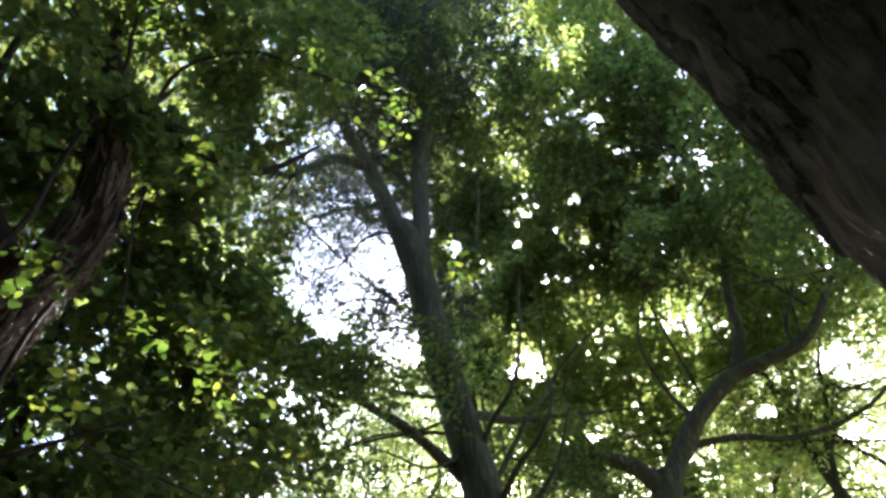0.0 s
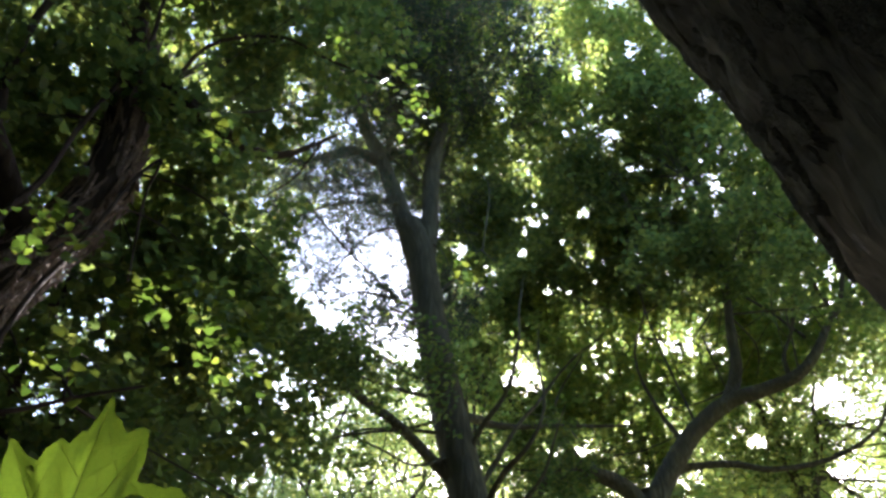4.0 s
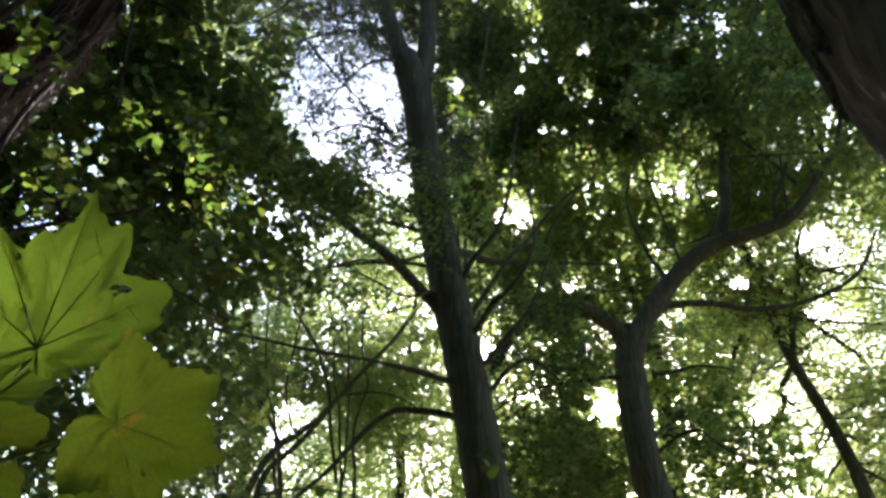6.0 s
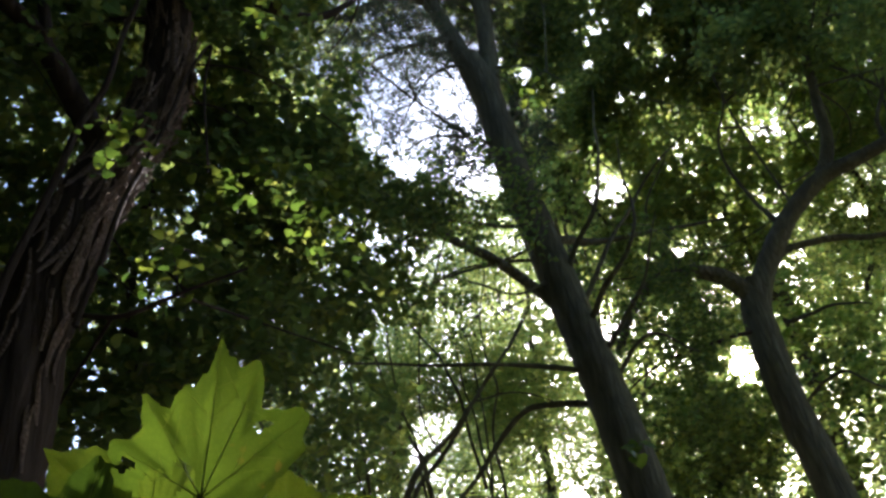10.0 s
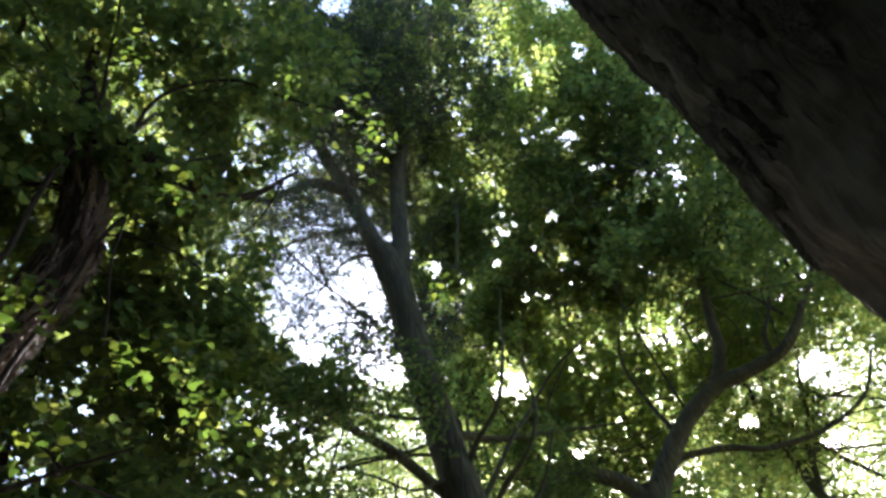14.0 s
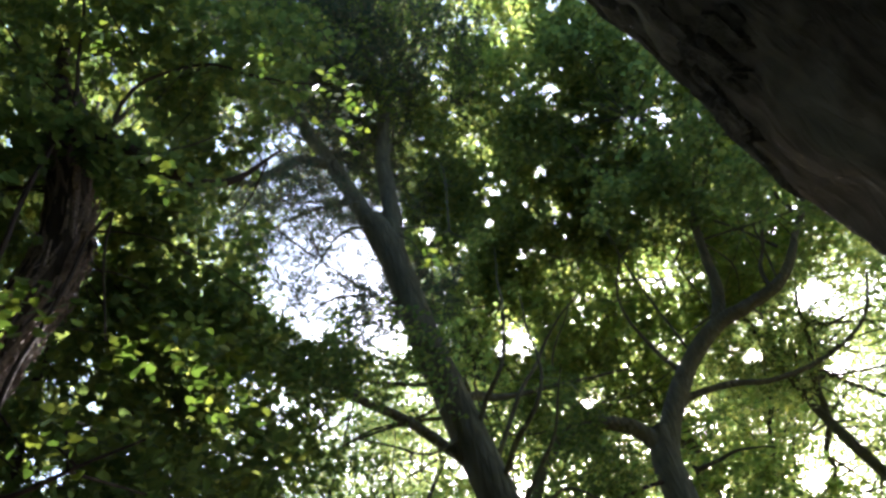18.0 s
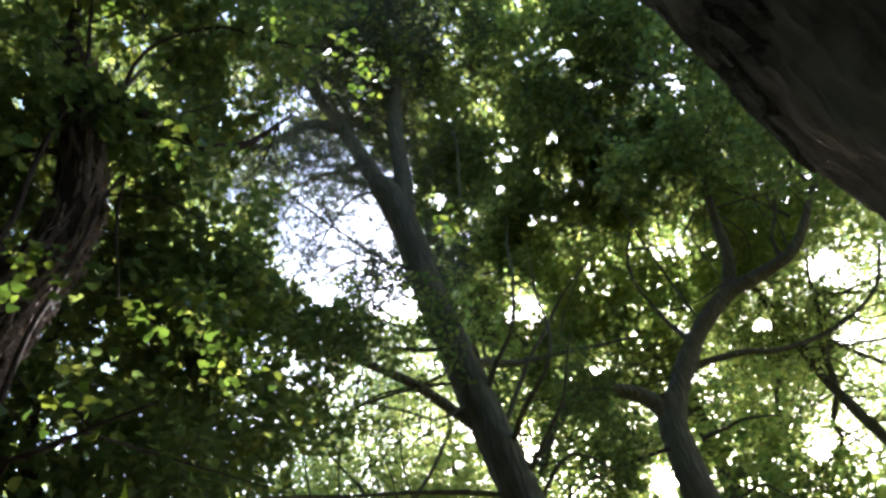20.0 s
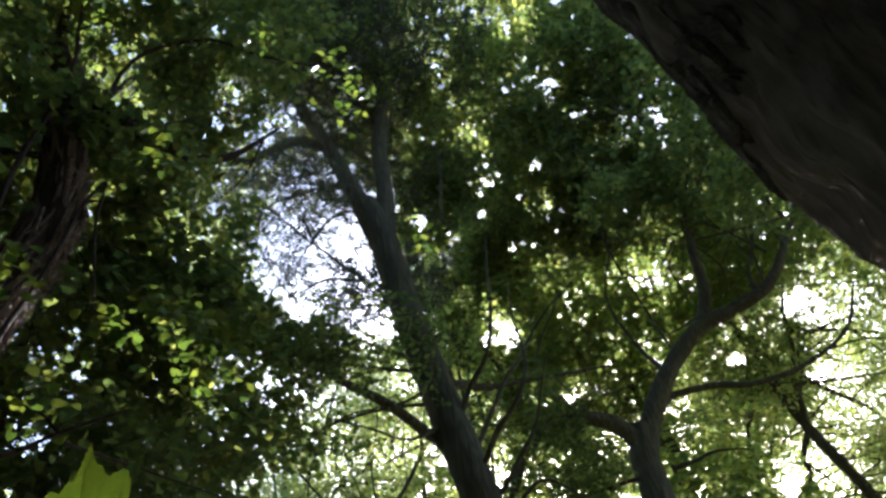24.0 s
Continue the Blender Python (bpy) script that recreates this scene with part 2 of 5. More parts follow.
# Openings in the canopy, as bearing, height angle and half-widths seen from the clearing.
OPEN_HIGH = [
    (-0.9, 62.3, 2.7, 1.0),
    (-2.0, 64.2, 4.7, 1.7),
    (26.4, 58.7, 1.6, 0.8),
    (-13.3, 58.1, 1.1, 0.7),
    (-23.8, 56.1, 0.8, 0.4),
    (-27.1, 56.8, 0.7, 0.4),
    (26.7, 55.3, 0.9, 0.7),
    (31.7, 51.1, 1.0, 0.5),
    (22.2, 50.6, 1.1, 0.5),
    (23.1, 48.3, 0.6, 0.4),
    (29.9, 45.7, 0.6, 0.7),
    (17.9, 46.2, 0.8, 0.7),
    (11.7, 44.3, 0.7, 0.4),
    (15.3, 44.6, 0.7, 0.3),
    (23.8, 41.4, 0.6, 0.4),
    (-12.6, 47.1, 1.2, 0.6),
    (-7.6, 45.5, 2.1, 1.7),
    (-4.2, 46.2, 2.5, 1.3),
    (-5.1, 42.5, 3.0, 1.3),
    (-5.5, 40.1, 1.6, 0.7),
    (-8.2, 51.3, 1.4, 0.6),
    (6.2, 44.7, 0.95, 0.6),
]
OPEN_LOW = [
    (9.6, 36.1, 1.15, 0.74),
    (17.8, 32.5, 0.5, 0.36),
    (14.3, 31.3, 0.82, 0.49),
    (31.9, 31.5, 1.4, 0.72),
    (31.0, 27.0, 1.15, 0.66),
    (26.4, 29.8, 0.74, 0.49),
    (-19.2, 36.9, 0.40, 0.24),
    (-26.2, 34.3, 0.82, 0.41),
    (-22.7, 36.3, 0.33, 0.33),
    # cut wide so that bright sky stands for the sun's glare
    (15.8, 23.3, 1.3, 1.25),
    (16.1, 22.4, 0.66, 0.57),
    (-3.0, 15.9, 0.74, 0.49),
    (3.4, 17.4, 0.57, 0.82),
    (2.1, 27.6, 0.74, 0.49),
    (3.9, 29.1, 0.49, 0.25),
    (26.0, 21.9, 0.82, 0.74),
    (30.9, 27.0, 0.74, 0.57),
    (23.4, 16.2, 0.66, 0.33),
    (3.9, 14.2, 0.82, 0.49),
    (27.1, 16.5, 0.82, 0.49),
    (16.0, 15.8, 0.41, 0.33),
    (-7.0, 21.6, 0.57, 0.66),
    (-14.6, 11.9, 0.82, 0.33),
]
# bearing, height angle, count, spread, distance
CLUSTERS = [
    (1.6, 53.8, 16, 0.34, 5.4),
    (-7.5, 58.2, 10, 0.22, 5.3),
    (-16.6, 59.6, 2, 0.06, 5.2),
    (-10.6, 61.7, 4, 0.16, 5.2),
    (-17.4, 49.6, 6, 0.20, 5.0),
    (-19.3, 50.8, 5, 0.25, 5.0),
    (-28.6, 41.8, 14, 0.26, 4.5),
    (-20.8, 39.3, 10, 0.16, 4.6),
    (-16.8, 40.6, 9, 0.18, 4.7),
    (-12.2, 38.6, 5, 0.12, 5.0),
    (-12.0, 40.0, 8, 0.22, 5.0),
    (-12.3, 36.2, 8, 0.25, 5.2),
    (6.2, 43.4, 4, 0.18, 6.5),
    (-25.4, 58.6, 5, 0.20, 5.2),
    (18.5, 59.1, 8, 0.35, 6.5),
    (-24.8, 34.2, 8, 0.25, 4.8),
    (-14.6, 37.8, 8, 0.30, 5.0),
    (7.6, 20.4, 2, 0.06, 4.5),
    (5.9, 43.5, 3, 0.12, 6.0),
    (11.3, 22.2, 16, 0.50, 12.5),
    (-0.5, 56.0, 8, 0.25, 5.4),
    (-9.9, 16.9, 14, 0.40, 6.5),
    (-10.4, 13.8, 14, 0.40, 6.5),
]
# Places that a shaft of sunlight reaches through the leaves, and the shaft's radius.
SHAFTS = [(from_eye(-23.6, 25.8, 0.60), 0.064), (from_eye(-13.4, 22.4, 0.57), 0.028), (at(-27.0, 39.0, 4.75), 0.4)]
SHAFTS += [(at(21.5, 55, 9.0), 0.45), (at(18, 58, 9.0), 0.5), (at(13, 49, 9.5), 0.3), (at(-36, 61, 6.5), 0.5), (at(-23, 47, 5.6), 0.3), (at(-24, 59, 5.4), 0.3)]
SHAFTS += [(at(az, el, dist * 0.72), spread * 0.75 + 0.04) for az, el, count, spread, dist in CLUSTERS if el > 24]


# How thickly the canopy is leaved, by bearing (across) and height angle (down).
THICK_AZ = (-42, -34, -26, -18, -10, -4, 2, 8, 14, 22, 30, 38)
THICK_EL = (10, 16, 22, 28, 34, 40, 48, 56)
THICK = np.array((
    1.00, 0.47, 0.42, 0.60, 0.97, 0.55, 1.00, 1.00, 0.90, 0.80, 0.65, 0.80,
    1.00, 0.90, 0.22, 0.32, 0.38, 0.36, 0.95, 0.70, 0.48, 0.46, 0.66, 0.55,
    0.60, 0.45, 0.46, 0.29, 0.30, 0.85, 0.75, 0.60, 0.90, 0.60, 0.60, 0.66,
    0.65, 0.40, 0.42, 0.40, 0.50, 0.50, 0.85, 1.00, 0.85, 0.50, 0.80, 0.85,
    0.90, 0.70, 0.78, 0.52, 0.90, 0.75, 0.45, 0.90, 0.85, 0.70, 0.90, 0.45,
    1.00, 1.00, 1.00, 0.85, 1.00, 1.00, 1.00, 0.95, 0.80, 0.90, 0.75, 0.72,
    1.00, 1.00, 1.00, 1.00, 1.00, 1.00, 1.00, 1.00, 1.00, 0.90, 0.90, 0.50,
    1.00, 1.00, 0.95, 0.85, 0.85, 0.80, 0.80, 0.60, 0.65, 0.55, 0.75, 0.40,
)).reshape(8, 12)


# Small chinks all over the canopy: one in some of the cells of a grid of bearing and height angle.
CHINK = np.random.default_rng(31)
CHINK_AT, CHINK_R = CHINK.random((96, 96, 2)), (0.11 + 0.17 * CHINK.random((96, 96)) ** 2) * (CHINK.random((96, 96)) < 0.36)


def chink(az, el):
    """Which directions fall into a chink; there are more of them in the thin crowns over the clearing's far side."""
    u, v = (az + 48) / 1.05, (el - 8) / 0.72
    i, j = np.clip(u, 0, 95).astype(int), np.clip(v, 0, 95).astype(int)
    c, r = CHINK_AT[i, j], CHINK_R[i, j]
    r = r * np.where(az > 8, 1.0, 0.75) * np.where(el > 35, 1.0, 0.35)
    return np.hypot((u - i - 0.25 - 0.5 * c[:, 0]) * 1.05 * np.cos(np.radians(el)), (v - j - 0.25 - 0.5 * c[:, 1]) * 0.72) < r


def thickness(az, el):
    i = np.clip(np.interp(el, THICK_EL, np.arange(8)), 0, 6.999)
    j = np.clip(np.interp(az, THICK_AZ, np.arange(12)), 0, 10.999)
    a, b, u, v = i.astype(int), j.astype(int), i % 1, j % 1
    return (THICK[a, b] * (1 - u) * (1 - v) + THICK[a + 1, b] * u * (1 - v) + THICK[a, b + 1] * (1 - u) * v + THICK[a + 1, b + 1] * u * v)


def kept(p, openings=True):
    """Which of the places p (n, 3) bear leaves: not in an opening, not in a shaft of sun."""
    q = p - np.array((0, 0, EYE))
    az = np.degrees(np.arctan2(q[:, 0], q[:, 1]))
    el = np.degrees(np.arctan2(q[:, 2], np.hypot(q[:, 0], q[:, 1])))
    jag = 0.16 * np.sin(az * 4.9 + 2.0 * np.sin(el * 4.1)) + 0.16 * np.sin(el * 6.3 + 1.7 * np.sin(az * 2.7)) + rng.normal(0, 0.18, len(p))
    stray = rng.random(len(p)) < 0.035
    ok = rng.random(len(p)) < thickness(az, el)
    ok &= ~chink(az + 0.25 * jag, el + 0.25 * jag) | stray
    for a, e, w, h in OPEN_HIGH + OPEN_LOW if openings else ():
        ok &= (((az - a) / w) ** 2 + ((el - e) / h) ** 2 > (0.92 + jag) ** 2) | stray
    s = np.array(SUN_WAY)
    for place, r in SHAFTS:
        d = p - np.array(place)
        along = d @ s
        off = np.linalg.norm(d - along[:, None] * s, axis=1)
        ok &= ~((off < r * (1 + 0.5 * jag)) & (along > 0.02))
    return ok


def clumps(balls, n, spread=0.25):
    """n spray places in the balls (centre, radii): thicker towards the rim, gathered in clumps."""
    vol = np.array([r[0] * r[1] * r[2] for _, r in balls]) ** 0.67
    pick = rng.choice(len(balls), n, p=vol / vol.sum())
    c = np.array([b[0][:] for b in balls])[pick]
    r = np.array([b[1] for b in balls])[pick]
    d = unit(rng.normal(size=(n, 3)))
    return c + d * r * (rng.random((n, 1)) ** 0.4)


def gathered(p, scale, cut):
    """Keep the places where a slow noise is high, so that foliage hangs in masses with gaps."""
    keep = [noise.noise(Vector(q) * scale) + 0.4 * noise.noise(Vector(q) * scale * 2.7) > cut for q in p]
    return p[np.array(keep)]


def crown(parent, name, balls, sprays, per, size, outline, material, length=0.5, cut=-0.12, scale=0.9, droop=0.35, tilt=0.55, twigs=True, label="", loose=0.07, openings=True):
    """The leafy part of a tree: sprays of leaves on thin twigs."""
    c = gathered(clumps(balls, sprays), scale, cut)
    m = len(c)
    mid = np.array(parent.location)
    out = c - mid
    out[:, 2] *= 0.2
    way = unit(unit(out) + rng.normal(0, 0.7, (m, 3)) + np.array((0, 0, -droop)))
    step = np.linspace(-0.5, 0.5, per)
    base = c[:, None] + way[:, None] * (step[None, :, None] * length) + rng.normal(0, length * loose, (m, per, 3))
    side = unit(np.cross(way, np.array((0, 0, 1.0))) + 1e-6)
    sign = np.where(np.arange(per) % 2, 1.0, -1.0)
    along = side[:, None] * sign[None, :, None] * 0.9 + way[:, None] * 0.6 + rng.normal(0, 0.35, (m, per, 3)) + np.array((0, 0, -0.25))
    nor = np.array((0, 0, 1.0)) + rng.normal(0, tilt, (m, per, 3))
    base, along, nor = base.reshape(-1, 3), along.reshape(-1, 3), nor.reshape(-1, 3)
    ok = kept(base, openings)
    base, along, nor = base[ok], along[ok], nor[ok]
    sz = size * rng.uniform(0.65, 1.25, len(base))
    v, f = leaf_arrays(base, along, nor, sz, outline)
    ob = link_part(name, raw_mesh(name, v, f), material, parent, label, "stuff")
    if twigs:
        okc = kept(c, openings)
        a, b = c[okc] - way[okc] * length * 0.6, c[okc] + way[okc] * length * 0.5
        k = len(a)
        s1 = side[okc] * length * 0.008
        u1 = np.cross(way[okc], side[okc]) * length * 0.008
        tv = np.stack([a + s1, a - s1 * 0.5 + u1, a - s1 * 0.5 - u1, b], axis=1).reshape(-1, 3)
        tf = (np.array([(0, 1, 3), (1, 2, 3), (2, 0, 3)])[None] + (np.arange(k) * 4)[:, None, None]).reshape(-1, 3)
        link_part("fine_twig", raw_mesh("fine_twig", tv, tf), TWIG, parent, "", "stuff")
    return ob


def in_shaft(line):
    """Whether a branch would stand in one of the shafts of sun."""
    for place, r in SHAFTS:
        for p in line:
            d = p - Vector(place)
            k = d.dot(SUN_WAY)
            if k > 0.1 and (d - SUN_WAY * k).length < r * 0.8:
                return True
    return False


def boughs(parent, starts, balls, n, r0=0.03, material=None, steps=5):
    """Thin crooked branches from the limbs out into the crown."""
    ends = clumps(balls, n)
    lines, radii = [], []
    for e in ends:
        e = Vector(e)
        s = min(rng.choice(len(starts), 6), key=lambda i: (starts[i] - e).length)
        s = starts[s]
        mid = s.lerp(e, 0.5) + Vector(rng.normal(0, 0.09, 3)) * (e - s).length
        line = smooth_line([s, mid, e], steps)
        size = r0 * (0.35 + 0.75 * rng.random() ** 2)
        hanging = s.z - e.z > 0.7 * (e - s).length and (e - s).length > 1.0
        if hanging or in_shaft(line):
            continue
        lines.append(line)
        radii.append((size, 0.004))
    v, f = many_tubes(lines, radii, 5)
    return link_part("branch_tangle", raw_mesh("branch_tangle", v, f, True), material or TWIG, parent, "", "stuff")


# ---- ground ----
def ground():
    verts, quads, n = [], [], 60
    ring = [0.0] + [1.2 * 1.13 ** i for i in range(n)]
    for i, r in enumerate(ring):
        for j in range(48):
            a = 2 * math.pi * j / 48
            x, y = r * math.cos(a), r * math.sin(a)
            verts.append((x, y, 0.25 * noise.noise(Vector((x * 0.2, y * 0.2, 0))) * min(1, r / 6) - 0.02))
    for i in range(len(ring) - 1):
        for j in range(48):
            k = (j + 1) % 48
            quads.append((i * 48 + j, i * 48 + k, (i + 1) * 48 + k, (i + 1) * 48 + j))
    m, t, b, out = nodes_of("leaf_litter")
    tc = t.nodes.new("ShaderNodeTexCoord")
    v = t.nodes.new("ShaderNodeTexVoronoi")
    v.inputs["Scale"].default_value = 14.0
    n1 = t.nodes.new("ShaderNodeTexNoise")
    n1.inputs["Scale"].default_value, n1.inputs["Detail"].default_value = 0.6, 6.0
    t.links.new(tc.outputs["Object"], v.inputs["Vector"])
    t.links.new(tc.outputs["Object"], n1.inputs["Vector"])
    r1 = ramp(t, [(0.0, (0.05, 0.035, 0.02)), (0.5, (0.10, 0.07, 0.035)), (1.0, (0.17, 0.12, 0.06))])
    r2 = ramp(t, [(0.45, (0, 0, 0)), (0.6, (1, 1, 1))])
    t.links.new(v.outputs["Color"], r1.inputs[0])
    t.links.new(n1.outputs["Fac"], r2.inputs[0])
    mx = t.nodes.new("ShaderNodeMix")
    mx.data_type = "RGBA"
    mx.inputs[7].default_value = (0.04, 0.07, 0.02, 1)
    t.links.new(r2.outputs[0], mx.inputs["Factor"])
    t.links.new(r1.outputs[0], mx.inputs[6])
    t.links.new(mx.outputs[2], b.inputs["Base Color"])
    b.inputs["Roughness"].default_value = 0.95
    ob = link_part("ground", raw_mesh("ground", np.array(verts), np.array(quads), True), m, None)
    return tagged(ob, "woodland floor of brown leaf litter and moss", "ground", "", "structure")


ground()

# ---- the tall grey tree with a forked trunk ----
tall = thing("tall_tree", at(10, -11.3, 8.0), "tall grey-barked conifer with a forked trunk and thin needled branches", "tree")
T1 = [at(10.2, -12.5, 8.0), at(9.2, 0, 8.0), at(8.0, 13.8, 8.0), at(6.9, 22.3, 8.0), at(5.3, 30.5, 8.0), at(3.5, 38.4, 8.0), at(2.3, 44.6, 8.0), at(1.2, 46.5, 8.0)]
stem("trunk", T1, 0.235, 0.175, BARK_GREY, tall, "straight trunk with grey furrowed bark", 28, 16, 0.05, 0.05, 0.15)
_, l2 = stem("trunk_fork", [at(1.9, 44.5, 8.0), at(0.9, 46.6, 8.0), at(-0.6, 49.2, 8.0), at(-2.2, 51.4, 8.0), at(-4.0, 53.5, 8.0), at(-5, 58, 8.0), at(-5.2, 62.5, 8.0)], 0.15, 0.04, BARK_GREY, tall, "", 16, 10, 0.06)
_, l3 = stem("trunk_fork", [at(2.6, 43.5, 8.0), at(3.3, 47.0, 8.05), at(3.6, 50.0, 8.1), at(4.6, 52.4, 8.1), at(6.4, 55.1, 8.2), at(6.5, 59, 8.2), at(6.0, 63, 8.2)], 0.14, 0.04, BARK_GREY, tall, "", 16, 10, 0.06)
_, l4 = stem("limb", [at(-1.6, 50.6, 8.0), at(-4.3, 51.0, 7.7), at(-7.5, 50.4, 7.5), at(-10.3, 50.0, 7.2), at(-14.5, 50.6, 6.8)], 0.09, 0.04, BARK_GREY, tall, "", 12, 8, 0.1, wobble=0.08)
_, l5 = stem("limb", [at(5.0, 29.5, 8.0), at(3.0, 31.2, 7.9), at(-0.3, 33.7, 7.6), at(-3.8, 36.0, 7.3), at(-7.5, 38.1, 7.0), at(-12, 39.5, 6.8)], 0.068, 0.026, BARK_GREY, tall, "", 12, 8, 0.1, wobble=0.06)
_, l6 = stem("limb", [at(6.5, 25.0, 8.0), at(4.8, 25.5, 7.9), at(1.9, 26.2, 7.8), at(-1.2, 26.8, 7.7), at(-5.3, 27.2, 7.6), at(-12.2, 27.9, 7.4)], 0.036, 0.012, BARK_GREY, tall, "", 10, 8, 0.1, wobble=0.04)
stem("limb", [at(7.0, 22.2, 8.0), at(5.4, 23.2, 8.1), at(2.9, 23.5, 8.2), at(0.5, 23.1, 8.3), at(-3.0, 20.0, 8.4), at(-5.6, 17.7, 8.5), at(-7.4, 15, 8.6)], 0.042, 0.014, BARK_GREY, tall, "", 10, 8, 0.1, wobble=0.05)
stem("limb", [at(4.6, 34.0, 8.0), at(6.4, 33.9, 8.3), at(8.0, 33.5, 8.6), at(12.0, 33.0, 9.0), at(18.0, 32.2, 9.4)], 0.07, 0.015, BARK_GREY, tall, "", 10, 8, 0.1, wobble=0.05)
lim = [l4, l5, l6]
for pts, r in ((((0.9, 47.6), (-0.3, 48.0), (-3.5, 47.9), (-6.5, 47.5), (-9.5, 46.6), (-11.5, 46.0)), 0.035), (((0.7, 47.9), (-0.3, 48.1), (-4.8, 48.5), (-8.8, 48.7), (-12.5, 48.4)), 0.022),
               (((-7.7, 46.9), (-5.4, 45.2), (-2.8, 43.7), (-1.2, 42.5), (0.4, 41.2), (2.6, 39.6)), 0.018), (((1.6, 45.9), (-0.1, 46.3), (-2.7, 45.7), (-4.4, 44.5), (-5.5, 43.2), (-6.5, 41.9)), 0.026),
               (((2.6, 40.6), (0.7, 41.5), (-2.8, 42.0), (-5.8, 41.4), (-8.3, 40.9)), 0.022), (((-8.8, 46.9), (-8.8, 45.5), (-9.4, 43.7)), 0.009), (((-4.6, 44.3), (-6.3, 43.6), (-7.3, 42.1), (-8.0, 41.1)), 0.012),
               (((3.3, 45.7), (5.7, 45.5), (7.2, 45.2)), 0.014), (((3.3, 45.4), (4.3, 44.6), (5.2, 43.2)), 0.012), (((2.9, 40.4), (1.2, 41.6), (-0.2, 43.6), (-0.6, 45.0)), 0.012), (((3.0, 39.8), (0.9, 40.6), (-0.9, 41.2), (-2.6, 40.2)), 0.014)):
    _, ln = stem("branch", [at(a, e, 7.95 - 0.12 * k) for k, (a, e) in enumerate(pts)], r, 0.005, BARK_GREY, tall, "", 6, 6, 0.1, wobble=0.05)
    lim.append(ln)
for a0, e0, a1, e1, a2, e2, r in ((4.0, 36.0, -2.0, 38.4, -7.0, 41.5, 0.022), (4.0, 42.0, 7.0, 44.5, 9.5, 44.0, 0.02), (5.5, 31.0, 9.5, 36.5, 11.5, 43.0, 0.035),
                                  (6.5, 28.0, 11.0, 33.0, 12.5, 39.5, 0.035), (6.0, 29.0, 13.0, 35.6, 17.8, 38.6, 0.03), (7.0, 26.0, 11.0, 29.5, 13.0, 34.0, 0.03), (3.6, 35.1, -0.5, 36.5, -5.7, 37.7, 0.03),
                                  (7.5, 24.5, 10.5, 26.5, 14.0, 25.3, 0.028), (4.8, 33.9, 0.1, 33.4, -8.4, 31.9, 0.026), (4.9, 32.8, -2.3, 32.8, -8.2, 32.0, 0.024), (5.2, 31.5, 0.5, 31.0, -4.0, 33.0, 0.02)):
    _, ln = stem("branch", [at(a0, e0, 8.0), at(a1, e1, 7.8 + rng.uniform(-0.5, 0.5)), at(a2, e2, 7.6 + rng.uniform(-0.6, 0.6))], r, 0.006, BARK_GREY, tall, "", 7, 8, 0.1, wobble=0.12)
    lim.append(ln)
NODES1 = [p for ln in (l2, l3, l4, *lim) for p in ln[3:]]
top_balls = [(at(1, 41, 9.4), (1.2, 0.5, 0.8)), (at(-3, 57, 7.6), (2.2, 1.8, 1.6)), (at(5, 57, 8.0), (2.0, 1.8, 1.7)), (at(1, 62, 8.0), (2.6, 2.2, 1.8))]
gap_balls = [(at(-5, 46.5, 9.2), (1.7, 1.0, 1.2)), (at(-9, 48, 7.4), (0.9, 0.9, 0.8)), (at(-2, 50, 9.3), (1.6, 1.0, 0.8)), (at(6, 47, 9.2), (0.7, 0.9, 1.0)), (at(-3.5, 42.5, 9.0), (1.4, 0.8, 0.8)), (at(-8, 43, 7.8), (1.0, 0.9, 0.8)), (at(2, 41, 8.6), (0.9, 0.4, 0.9))]
boughs(tall, NODES1, gap_balls + top_balls, 90, 0.016, BARK_GREY)
crown(tall, "needle_foliage", top_balls, 3800, 28, 0.09, SLIM * np.array((2.2, 1, 1)), NEEDLE, 0.45, -0.25, 0.8, 0.2, 0.5, loose=0.02)
crown(tall, "needle_foliage", gap_balls, 1300, 26, 0.07, SLIM * np.array((1.3, 1, 1)), NEEDLE, 0.50, -0.02, 1.2, 0.3, 0.4, loose=0.015, openings=False)
crown(tall, "needle_foliage", [(at(-8, 48.3, 7.4), (1.1, 0.9, 0.6)), (at(-3, 49.3, 8.9), (1.4, 0.8, 0.6)), (at(-1, 46.5, 8.8), (0.8, 0.6, 0.5)), (at(1.2, 49.2, 8.9), (0.6, 0.5, 0.7)), (at(2.6, 51.5, 8.9), (0.8, 0.5, 0.7)), (at(-9.5, 49.5, 7.4), (0.9, 0.8, 0.5))], 1150, 24, 0.07, SLIM * np.array((1.3, 1, 1)), NEEDLE, 0.50, -0.05, 1.3, 0.3, 0.4, loose=0.015, openings=False)
crown(tall, "upper_foliage", top_balls[1:], 2400, 14, 0.08, BLADE, LINDEN, 0.4, -0.15, 1.0)
crown(tall, "upper_foliage", [(at(8.6, 46.8, 9.2), (0.7, 0.5, 1.0)), (at(9.6, 51.5, 9.0), (0.8, 0.5, 1.0)), (at(12.2, 46.0, 9.8), (0.7, 0.5, 0.8)), (at(5.8, 44.6, 9.4), (0.5, 0.4, 0.7)), (at(3.0, 50.0, 9.2), (0.6, 0.4, 0.7))], 950, 14, 0.08, HEART, CANOPY, 0.4, -0.2, 1.1)
